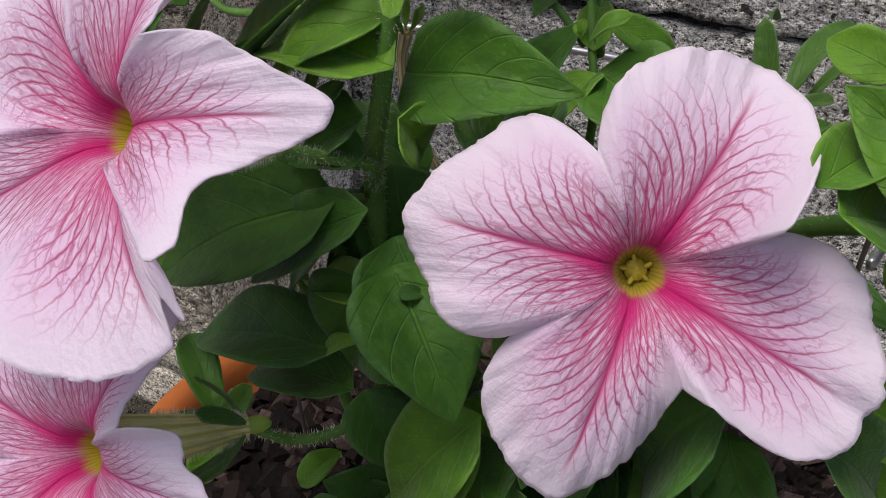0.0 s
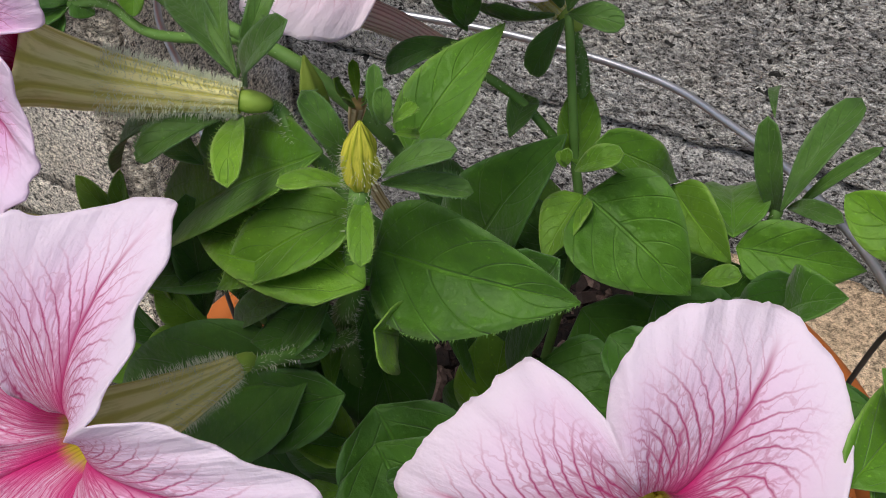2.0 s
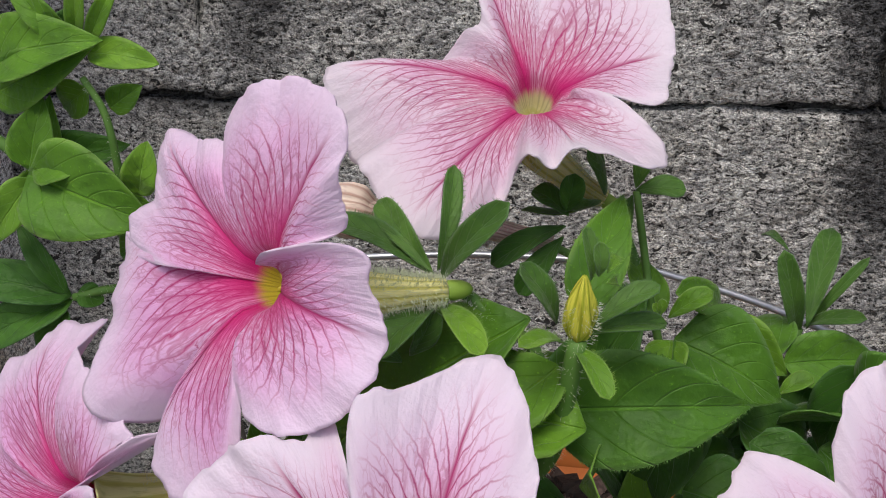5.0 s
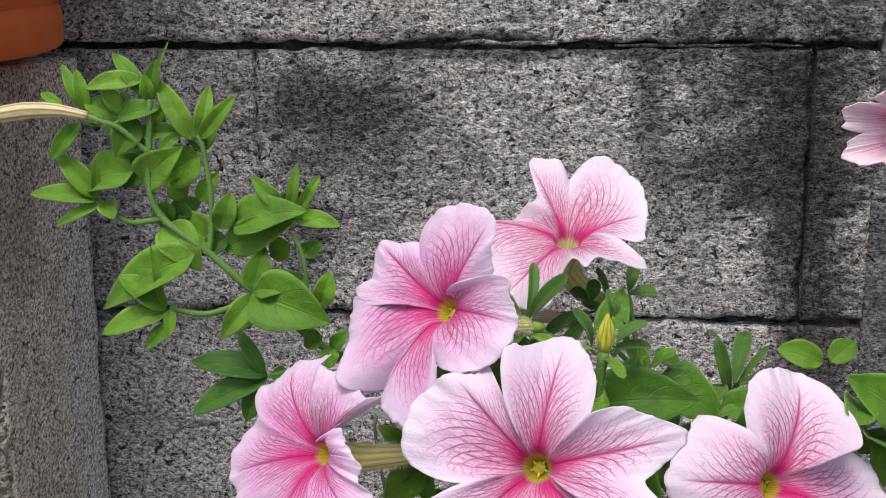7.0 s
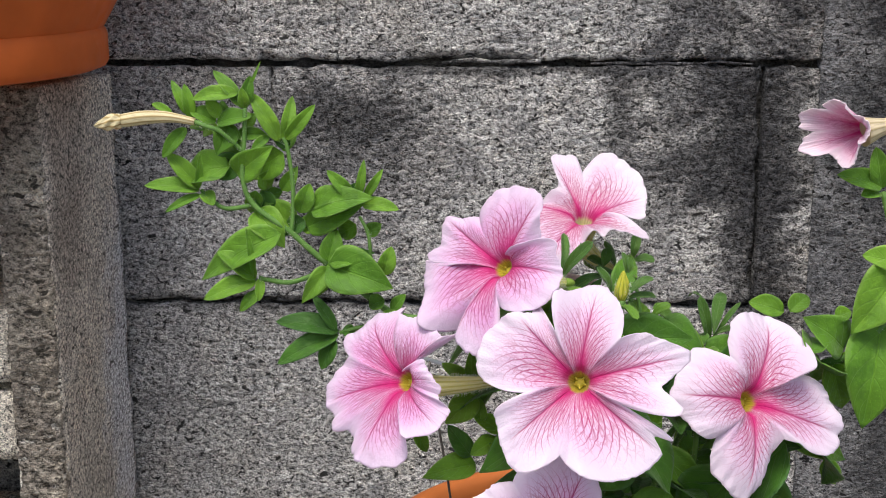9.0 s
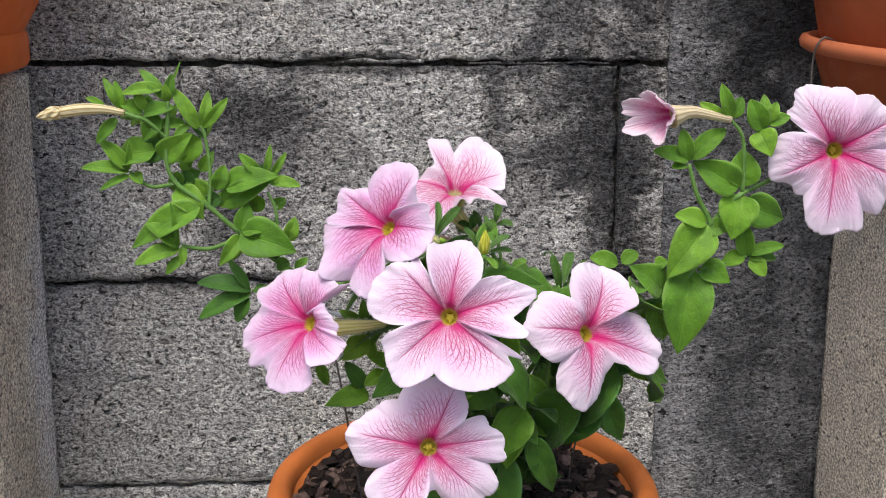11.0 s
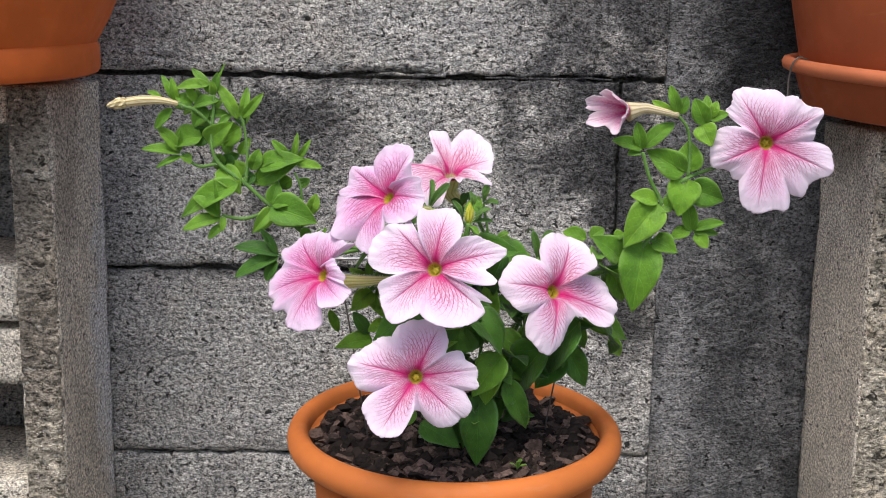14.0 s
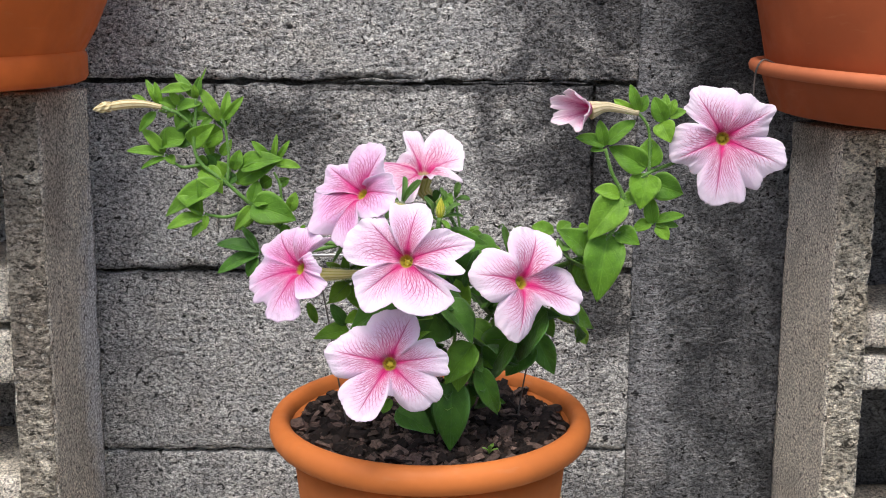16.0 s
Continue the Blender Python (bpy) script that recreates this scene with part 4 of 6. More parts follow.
# blooms
bloom((0.0089, -0.5115, 0.9036), (-0.185, -0.907, 0.378), 0.0365, [
    (18, 1.03, 0.85, 1.17, 0.97, 0.79, 0.48, -0.08, 0.26, 47, 0.62, 0.35),
    (83, 0.74, 0.94, 1.06, 0.95, 0.86, 0.28, -0.15, 0.29, 117, 0.51, 0.3),
    (136, 0.87, 0.85, 0.97, 1.07, 0.9, 0.12, 0.21, 0.25, 198, 0.53, 0.35),
    (227, 0.78, 0.91, 1, 1.09, 0.89, 0.49, 0.42, 0.44, 262, 0.77, 0.35),
    (323, 0.89, 1.08, 1.11, 0.94, 1.02, 0.55, 0.22, 0.25, 336, 0.51, 0.27)], 1,
      (0.0140, -0.4840, 0.8940), stalk=[(0.0185, -0.472, 0.8885), (0.021, -0.462, 0.884), (0.0167, -0.4558, 0.8768)], leaves=False)
bloom((-0.0014, -0.5187, 0.8413), (-0.074, -0.938, 0.338), 0.037, [
    (8, 0.97, 0.97, 0.98, 0.84, 0.78, 0.13, 0.14, 0.28, 37, 0.59, 0.34),
    (66, 0.69, 0.81, 0.92, 0.9, 0.83, 0.32, 0.02, 0.06, 123, 0.73, 0.09),
    (169, 0.8, 0.89, 1.07, 0.99, 0.87, 0.13, 0.18, 0.13, 202, 0.69, 0.07),
    (241, 0.89, 1.01, 1.07, 0.94, 0.54, 0.22, 0.33, 0.33, 281, 0.55, 0.11),
    (319, 0.72, 0.92, 0.97, 1.02, 0.88, 0.06, 0.07, 0.08, 346, 0.79, 0.09)], 2,
      (0.0090, -0.4900, 0.8345), stalk=[(0.0135, -0.481, 0.8275), (0.021, -0.472, 0.829), (0.024, -0.462, 0.838), (0.0165, -0.450, 0.835)])
bloom((0.0817, -0.4713, 0.8823), (0.491, -0.791, 0.364), 0.0375, [
    (329, 0.58, 0.99, 1.05, 0.94, 0.78, 0.38, 0.4, 0.27, 379, 0.6, 0.23),
    (420, 0.5, 0.91, 1.02, 0.97, 0.77, 0.64, 0.06, 0.13, 472, 0.56, 0.14),
    (526, 0.79, 0.91, 1.06, 0.94, 0.81, -0.05, 0.01, 0.13, 567, 0.63, 0.06),
    (610, 0.81, 0.99, 1.07, 0.84, 0.6, 0, 0.05, 0.12, 648, 0.48, 0.3)], 3,
      (0.072, -0.426, 0.862), stalk=[(0.066, -0.42, 0.85), (0.045, -0.43, 0.81)], leaves=False)
bloom((-0.0581, -0.4795, 0.8924), (-0.59, -0.697, 0.407), 0.0345, [
    (10, 0.64, 0.67, 0.6, 0.48, 0.42, 0.14, 0.24, 0.25, 51, 0.23, 0.22),
    (54, 0.78, 0.81, 0.76, 0.79, 0.76, 0.02, 0.17, 0.13, 114, 0.84, 0.09),
    (143, 0.98, 1.03, 1.14, 1.13, 1.2, -0.13, -0.12, 0.04, 174, 0.91, 0.15),
    (207, 1.03, 1.15, 1.18, 1.03, 1.06, 0.07, 0.18, 0.24, 235, 0.91, 0.22),
    (263, 0.92, 1.03, 1.06, 1.04, 0.87, 0.18, 0.31, 0.15, 305, 0.53, 0.29),
    (332, 0.75, 0.85, 0.88, 0.82, 0.77, 0.42, 0.17, 0.05, 352, 0.69, 0.18)], 4,
      (-0.020, -0.458, 0.886), stalk=[(-0.010, -0.455, 0.878), (0.008, -0.45, 0.85)], leaves=False, mat=M_PETAL_DEEP)
bloom((-0.0187, -0.4791, 0.9401), (-0.548, -0.664, 0.508), 0.0335, [
    (362, 0.7, 0.89, 0.88, 0.82, 0.74, 0.25, 0.09, 0.32, 395, 0.32, 0.37),
    (425, 0.51, 0.71, 0.95, 0.94, 0.81, 0.17, 0.3, 0.28, 494, 0.75, 0.15),
    (515, 0.8, 0.89, 1.12, 0.98, 1.01, 0.16, 0.14, 0.17, 554, 0.56, 0.28),
    (546, 0.91, 0.97, 1.12, 1.05, 1.16, 0.21, 0.14, 0.25, 610, 0.84, -0.1),
    (617, 0.79, 0.93, 1.02, 1.12, 1.02, 0.03, 0.19, 0.12, 657, 0.55, 0.2)], 5,
      (0.0063, -0.4623, 0.9307), stalk=[(0.0097, -0.4580, 0.9275), (0.0155, -0.460, 0.9235), (0.0210, -0.460, 0.919), (0.0235, -0.461, 0.914)], leaves=False, fuzz=3000, mat=M_PETAL_DEEP)
bloom((0.0189, -0.4073, 0.9451), (0.038, -0.481, 0.876), 0.035, [
    (286, 0.83, 0.9, 0.78, 1.02, 0.76, 0.55, 0.55, 0.27, 337, 0.45, 0.3),
    (366, 0.7, 0.77, 0.81, 0.93, 0.91, 0.25, 0.38, 0.49, 446, 0.73, 0.3),
    (473, 0.86, 0.93, 0.93, 0.53, 0.59, 0.42, 0.47, 0.2, 504, 0.72, -0.07),
    (525, 0.93, 1.12, 1.34, 1.21, 1.09, -0.28, -0.03, -0.28, 557, 0.95, -0.22),
    (595, 1.11, 1.17, 1.3, 1.18, 0.92, 0.07, 0.22, 0.08, 620, 0.73, 0.26)], 6,
      (0.0344, -0.4000, 0.9210), stalk=[(0.040, -0.402, 0.912), (0.046, -0.415, 0.90)], mat=M_PETAL_PALE, anthers=0)
bloom((0.2126, -0.4569, 0.9751), (-0.111, -0.99, 0.087), 0.0375, [
    (32, 0.74, 0.79, 0.98, 0.83, 0.85, 0.18, 0.29, 0.23, 70, 0.8, 0.01),
    (122, 0.85, 0.88, 1.01, 0.85, 0.78, 0.06, 0.05, 0.08, 151, 0.48, 0.22),
    (205, 0.74, 0.88, 0.96, 0.76, 0.79, 0.15, 0.07, 0.07, 236, 0.75, 0.1),
    (263, 0.9, 1.11, 1.17, 1.1, 1.11, 0.21, 0.21, 0.19, 296, 0.92, 0.08),
    (336, 1.04, 0.96, 1.14, 1.07, 0.94, 0.12, 0.16, 0.1, 363, 0.72, 0.09)], 7,
      (0.200, -0.430, 0.963), stalk=[(0.184, -0.445, 0.958), (0.167, -0.455, 0.953), (0.158, -0.455, 0.946), (0.150, -0.455, 0.936)])

# main stems
stem([(0.025, -0.440, 0.755), (0.018, -0.450, 0.82), (0.0165, -0.4555, 0.876), (0.0255, -0.4655, 0.900), (0.0296, -0.4661, 0.9240)], 0.0026, 0.0017, 900, 11)
stem([(0.024, -0.415, 0.755), (0.022, -0.410, 0.82), (0.010, -0.405, 0.868), (-0.020, -0.402, 0.890), (-0.045, -0.400, 0.896), (-0.069, -0.398, 0.899), (-0.089, -0.395, 0.912), (-0.108, -0.395, 0.928), (-0.119, -0.395, 0.938),
      (-0.136, -0.395, 0.951), (-0.141, -0.395, 0.963), (-0.140, -0.395, 0.979), (-0.139, -0.394, 0.997)], 0.0020, 0.0011, 700, 12)
stem([(-0.119, -0.394, 0.938), (-0.118, -0.392, 0.950), (-0.118, -0.392, 0.962), (-0.120, -0.392, 0.978), (-0.122, -0.392, 0.983)], 0.0012, 0.0009, 100, 13)
stem([(-0.137, -0.394, 0.951), (-0.150, -0.392, 0.949), (-0.157, -0.392, 0.953), (-0.162, -0.392, 0.958)], 0.0012, 0.0009, 100, 14)
stem([(-0.101, -0.398, 0.921), (-0.118, -0.400, 0.915), (-0.130, -0.400, 0.916), (-0.134, -0.400, 0.917)], 0.0013, 0.0011, 150, 15)
stem([(-0.081, -0.396, 0.908), (-0.081, -0.395, 0.923), (-0.082, -0.395, 0.937), (-0.086, -0.395, 0.946)], 0.0011, 0.0008, 100, 16)
stem([(-0.040, -0.400, 0.895), (-0.068, -0.402, 0.890), (-0.083, -0.40, 0.893), (-0.096, -0.40, 0.890)], 0.0014, 0.001, 100, 17)
stem([(0.03, -0.43, 0.755), (0.06, -0.435, 0.82), (0.09, -0.44, 0.875), (0.117, -0.453, 0.893), (0.127, -0.455, 0.897), (0.140, -0.455, 0.909), (0.147, -0.455, 0.923), (0.150, -0.455, 0.936),
      (0.142, -0.455, 0.952), (0.137, -0.455, 0.968)], 0.0020, 0.0011, 500, 18)
stem([(0.166, -0.455, 0.953), (0.166, -0.455, 0.971), (0.164, -0.455, 0.983), (0.158, -0.455, 0.991)], 0.0012, 0.0009, 150, 19)
stem([(0.144, -0.455, 0.912), (0.159, -0.455, 0.915), (0.170, -0.455, 0.919)], 0.0011, 0.0008, 60, 20)
stem([(0.035, -0.415, 0.755), (0.050, -0.41, 0.82), (0.070, -0.40, 0.85), (0.078, -0.398, 0.866), (0.081, -0.398, 0.888)], 0.0017, 0.0012, 300, 21)
stem([(0.03, -0.42, 0.755), (0.042, -0.42, 0.84), (0.048, -0.42, 0.885), (0.045, -0.417, 0.905), (0.041, -0.4135, 0.929)], 0.0012, 0.0008, 0, 22)
stem([(0.022, -0.435, 0.755), (0.00, -0.44, 0.80), (-0.012, -0.445, 0.84), (-0.010, -0.45, 0.875), (0.002, -0.455, 0.90), (0.010, -0.458, 0.915)], 0.0017, 0.0012, 300, 23)
stem([(0.024, -0.44, 0.755), (0.05, -0.45, 0.80), (0.066, -0.445, 0.84), (0.068, -0.44, 0.87)], 0.0017, 0.0012, 300, 24)


def bud(base, tip, r, mat, label, twist=0.4):
    """A closed, pleated bud from base to tip."""
    b, t = Vector(base), Vector(tip)
    d = t - b
    bm = pipe([b, b + d * 0.33 + Vector((0, 0, 0.0003)), b + d * 0.66, t], [r * 0.55, r * 0.95, r, r * 0.95, r * 0.8, r * 0.5, r * 0.12], 30, 7, uv=True)
    axis = d.normalized()
    for v in bm.verts:
        rel = v.co - b
        h = rel.dot(axis)
        o = rel - axis * h
        if o.length > 1e-6:
            x = axis.orthogonal().normalized()
            a = math.atan2(o.dot(axis.cross(x)), o.dot(x)) + twist * h / d.length * 4
            v.co += o * (0.16 * math.cos(5 * a))
    ob = part("bud", bm, mat, plant, label)
    return ob


b1 = bud((0.0296, -0.4655, 0.9242), (0.0304, -0.4660, 0.9366), 0.0027, M_BUD, "closed yellow-green flower bud")
hairs([(0.0297, -0.4655, 0.9245), (0.0302, -0.466, 0.932)], (0.003, 0.003), 260, 0.0009, 51, b1)
b2 = part("faded_flower", pipe([(0.0236, -0.4220, 0.9200), (0.010, -0.42, 0.9225), (-0.006, -0.42, 0.924), (-0.016, -0.42, 0.925)], [0.0022, 0.0024, 0.003, 0.0036, 0.0036], 16, 6, uv=True), M_FADED, plant, "shrivelled brownish-pink faded bloom")
hairs([(0.0236, -0.4220, 0.9200), (-0.006, -0.42, 0.924)], (0.0023, 0.0032), 700, 0.0011, 52, b2)
bud((-0.014, -0.42, 0.9248), (-0.030, -0.42, 0.9270), 0.0055, M_FADED, "crumpled cream and pink end of a faded bloom", 0.1)
stem([(0.0236, -0.4220, 0.9200), (0.034, -0.418, 0.912), (0.044, -0.417, 0.902)], 0.0009, 0.0009, 60, 53, name="stalk")
part("dried_flower", pipe([(-0.162, -0.398, 0.991), (-0.173, -0.398, 0.993), (-0.185, -0.398, 0.993), (-0.196, -0.398, 0.9915)], [0.0017, 0.0022, 0.003, 0.0034, 0.0032], 16, 6, uv=True), M_DRY, plant, "dry straw-coloured withered bloom")
bud((-0.195, -0.398, 0.9915), (-0.2095, -0.398, 0.9890), 0.0035, M_DRY, "twisted dry tip of a withered bloom", 0.8)
stem([(-0.139, -0.394, 0.975), (-0.150, -0.397, 0.986), (-0.157, -0.398, 0.989), (-0.162, -0.398, 0.991)], 0.001, 0.0012, 100, 54, name="stalk")
part("tube", pipe([(0.158, -0.455, 0.991), (0.144, -0.455, 0.994), (0.136, -0.4555, 0.9950), (0.126, -0.4575, 0.9930)], [0.0018, 0.0024, 0.0030, 0.0037, 0.0062], 18, 6, uv=True), M_TUBE_OLD, plant, "pale tan tube of a half-open bloom")
corolla((0.1310, -0.4560, 0.9945), (-0.90, -0.42, -0.04), 0.0165, [
    (10, 0.66, 0.72, 0.74, 0.72, 0.66, 0.95, 0.8, 0.95, 45, 0.58, 1.0),
    (82, 0.66, 0.76, 0.80, 0.76, 0.66, 1.2, 1.3, 1.4, 117, 0.58, 1.2),
    (150, 0.66, 0.74, 0.80, 0.74, 0.66, 1.5, 1.75, 1.6, 184, 0.58, 1.3),
    (215, 0.66, 0.76, 0.84, 0.76, 0.66, 1.5, 1.7, 1.45, 250, 0.58, 1.2),
    (292, 0.66, 0.80, 0.92, 0.82, 0.66, 1.1, 1.1, 0.95, 331, 0.56, 0.95)], 8, cup=1.15, ruffle=1.2, name="half_open_flower", mat=M_PINK)

bud((-0.0120, -0.4165, 0.8880), (-0.0136, -0.4176, 0.9080), 0.0028, M_CALYX, "closed pale green bud", 0.1)
stem([(-0.0120, -0.4165, 0.8880), (-0.0090, -0.4150, 0.8800), (-0.0030, -0.4120, 0.8740)], 0.0010, 0.0011, 80, 61, name="stalk")
b5 = part("withered_stalk", pipe([(0.004, -0.411, 0.862), (-0.003, -0.413, 0.876), (-0.0055, -0.4135, 0.889), (-0.004, -0.414, 0.897)], [0.0012, 0.0014, 0.0013, 0.0020], 10, 6, uv=True), M_DRY, plant, "withered brownish stalk with a yellowing calyx")
calyx(b5, (-0.004, -0.414, 0.897), (0.1, -0.2, 1.0), 0.008, 62, spread=0.6, width=0.0028, mat=M_FRESH)

# wire ring on legs that holds the stems
support = tagged(empty("wire_support", (0.09, -0.40, SOIL_Z)), "bright galvanised wire plant support ring with thin legs in the soil", "plant support")
part("ring", pipe([(0.1125, -0.442, 0.880), (0.112, -0.430, 0.880), (0.109, -0.412, 0.880), (0.100, -0.395, 0.880), (0.081, -0.376, 0.880), (0.062, -0.363, 0.880), (0.040, -0.353, 0.880), (0.000, -0.350, 0.880),
      (-0.045, -0.356, 0.880), (-0.078, -0.364, 0.881), (-0.089, -0.373, 0.882), (-0.083, -0.384, 0.881), (-0.060, -0.403, 0.880), (-0.044, -0.418, 0.880), (-0.020, -0.438, 0.879)], [0.0010, 0.0010], 10, 8), M_WIRE, support)
# same wire as the ring; shade on the legs is put into the darker material
part("leg", pipe([(0.109, -0.412, 0.880), (0.106, -0.408, 0.872), (0.100, -0.402, 0.836), (0.093, -0.40, 0.802), (0.087, -0.40, 0.765)], [0.0006, 0.0006], 8, 6), M_DARKWIRE, support, "thin wire leg darkened in colour for shade")
part("leg", pipe([(-0.052, -0.411, 0.880), (-0.052, -0.415, 0.872), (-0.046, -0.42, 0.84), (-0.040, -0.42, 0.80), (-0.034, -0.42, 0.765)], [0.0006, 0.0006], 8, 6), M_DARKWIRE, support, "thin wire leg darkened in colour for shade")


seedling = tagged(empty("seedling", (0.063, -0.472, SOIL_Z + 0.002)), "tiny bright green seedling sprouting from the soil", "seedling")
for _dx, _dy, _dz in ((0.006, -0.002, 0.003), (-0.005, -0.002, 0.004), (0.001, -0.004, 0.006), (0.003, 0.003, 0.005)):
    leaf((0.063, -0.472, SOIL_Z + 0.003), (0.063 + _dx, -0.472 + _dy, SOIL_Z + 0.004 + _dz), 0.003, mat=M_FRESH, kind="lance", parent=seedling, nv=8, nu=4)

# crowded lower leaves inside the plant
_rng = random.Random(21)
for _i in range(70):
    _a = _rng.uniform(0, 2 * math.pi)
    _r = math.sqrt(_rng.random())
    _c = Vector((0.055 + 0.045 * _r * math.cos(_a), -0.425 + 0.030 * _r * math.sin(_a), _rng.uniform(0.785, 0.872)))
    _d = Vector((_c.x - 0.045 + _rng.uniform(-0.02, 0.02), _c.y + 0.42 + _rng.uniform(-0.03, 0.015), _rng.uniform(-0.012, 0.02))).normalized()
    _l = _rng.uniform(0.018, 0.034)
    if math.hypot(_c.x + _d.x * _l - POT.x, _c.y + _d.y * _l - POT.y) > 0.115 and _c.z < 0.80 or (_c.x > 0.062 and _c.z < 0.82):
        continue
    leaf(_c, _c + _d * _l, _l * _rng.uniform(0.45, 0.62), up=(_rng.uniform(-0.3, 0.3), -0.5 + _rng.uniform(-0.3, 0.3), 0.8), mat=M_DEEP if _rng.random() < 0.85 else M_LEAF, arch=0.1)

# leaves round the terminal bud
leaf((0.0253, -0.4569, 0.9029), (0.0621, -0.4552, 0.9047), 0.0221, up=(0.01, -0.83, 0.56), mat=M_HALF_SHADE, fuzz=310)
leaf((0.0264, -0.4630, 0.9166), (0.0055, -0.4750, 0.9004), 0.0132, up=(-0.15, -0.69, 0.71), fuzz=388)
leaf((0.0300, -0.4524, 0.9220), (0.0375, -0.4324, 0.9365), 0.0110, up=(0.10, -0.61, 0.79), fuzz=223)
leaf((0.0212, -0.4630, 0.9261), (-0.0317, -0.4510, 0.8670), 0.0201, up=(-0.68, -0.52, 0.51), fuzz=722)
leaf((0.0258, -0.4624, 0.9250), (0.0195, -0.4642, 0.9376), 0.0048, up=(0.73, -0.62, 0.28), mat=M_SEPAL, kind="lance", fuzz=105)
leaf((0.0315, -0.4630, 0.9342), (0.0303, -0.4610, 0.9434), 0.0026, up=(0.44, -0.87, 0.25), mat=M_SEPAL, kind="lance", fuzz=84)
leaf((0.0327, -0.4630, 0.9349), (0.0326, -0.4630, 0.9415), 0.0029, up=(0.45, -0.89, 0.01), mat=M_SEPAL, kind="lance", fuzz=59)
leaf((0.0325, -0.4642, 0.9259), (0.0433, -0.4607, 0.9324), 0.0045, up=(-0.31, -0.52, 0.79), mat=M_SEPAL, kind="lance", fuzz=159)
leaf((0.0314, -0.4630, 0.9235), (0.0451, -0.4590, 0.9239), 0.0041, up=(0.11, -0.45, 0.88), mat=M_SEPAL, kind="lance", fuzz=128)
leaf((0.0271, -0.4644, 0.9222), (0.0199, -0.4737, 0.9269), 0.0039, up=(0.42, 0.12, 0.90), mat=M_FRESH, kind="lance", fuzz=117)
leaf((0.0290, -0.4645, 0.9218), (0.0352, -0.4759, 0.9186), 0.0042, up=(0.07, -0.23, 0.97), mat=M_FRESH, kind="lance", fuzz=134)
leaf((0.0342, -0.4630, 0.9357), (0.0358, -0.4590, 0.9369), 0.0020, up=(0.38, -0.39, 0.84), mat=M_FRESH, kind="lance", fuzz=40)
leaf((0.0341, -0.4630, 0.9337), (0.0361, -0.4590, 0.9314), 0.0016, up=(0.80, -0.04, 0.60), mat=M_FRESH, kind="lance", fuzz=45)

# sepals of the third bloom
leaf((0.0039, -0.4594, 0.9324), (-0.0079, -0.4456, 0.9401), 0.0051, up=(-0.25, -0.63, 0.74), mat=M_SEPAL, kind="lance", fuzz=160)
leaf((0.0048, -0.4603, 0.9335), (0.0068, -0.4490, 0.9489), 0.0039, up=(0.40, -0.76, 0.51), mat=M_SEPAL, kind="lance", fuzz=242)
leaf((0.0052, -0.4590, 0.9309), (0.0176, -0.4630, 0.9482), 0.0057, up=(-0.61, -0.75, 0.26), mat=M_SEPAL, kind="lance", fuzz=194)
leaf((0.0032, -0.4590, 0.9323), (-0.0175, -0.4470, 0.9366), 0.0061, up=(-0.01, -0.36, 0.93), mat=M_SEPAL, kind="lance", fuzz=218)
leaf((0.0047, -0.4638, 0.9282), (-0.0043, -0.4765, 0.9250), 0.0066, up=(0.01, -0.25, 0.97), mat=M_SEPAL, kind="lance", fuzz=279)
leaf((0.0055, -0.4619, 0.9273), (0.0142, -0.4778, 0.9273), 0.0052, up=(-0.12, -0.07, 0.99), mat=M_FRESH, kind="lance", fuzz=159)
leaf((0.0016, -0.4590, 0.9253), (-0.0424, -0.4470, 0.8896), 0.0067, up=(-0.64, -0.41, 0.65), mat=M_SEPAL, kind="lance", fuzz=521)

# behind
leaf((0.0269, -0.4250, 0.8749), (0.0442, -0.4190, 0.9081), 0.0200, up=(-0.31, -0.89, 0.32), mat=M_DEEP)
leaf((0.0466, -0.4187, 0.9017), (0.0403, -0.4025, 0.9088), 0.0082, up=(0.11, -0.36, 0.93))
leaf((0.0495, -0.4224, 0.8982), (0.0473, -0.4348, 0.8905), 0.0093, up=(-0.16, -0.50, 0.85), mat=M_FRESH)
leaf((0.0485, -0.4250, 0.9053), (0.0572, -0.4250, 0.9120), 0.0049, up=(-0.48, -0.62, 0.62), mat=M_FRESH, kind="lance")
leaf((0.0467, -0.4250, 0.9061), (0.0469, -0.4250, 0.9098), 0.0023, up=(0.16, -0.99, -0.01), mat=M_FRESH, kind="lance")
leaf((0.0467, -0.4250, 0.9055), (0.0451, -0.4250, 0.9086), 0.0021, up=(0.53, -0.80, 0.28), mat=M_FRESH, kind="lance")
leaf((0.0502, -0.4230, 0.8990), (0.0732, -0.4272, 0.8869), 0.0222, up=(0.24, -0.67, 0.70), mat=M_HALF_SHADE)
leaf((0.0501, -0.4199, 0.9085), (0.0628, -0.4065, 0.8946), 0.0091, up=(0.82, -0.24, 0.52))
leaf((0.0620, -0.4070, 0.8937), (0.0768, -0.4130, 0.8844), 0.0122, up=(-0.04, -0.87, 0.49), mat=M_FRESH)
leaf((0.0756, -0.4095, 0.8879), (0.0689, -0.3846, 0.8800), 0.0144, up=(-0.20, 0.24, 0.95), mat=M_HALF_SHADE)
leaf((0.0735, -0.4222, 0.8855), (0.0805, -0.4213, 0.8897), 0.0048, up=(-0.43, -0.40, 0.81), mat=M_FRESH, kind="lance")
leaf((0.0744, -0.4200, 0.8764), (0.0959, -0.4278, 0.8804), 0.0138, up=(-0.15, 0.49, 0.86), mat=M_HALF_SHADE)
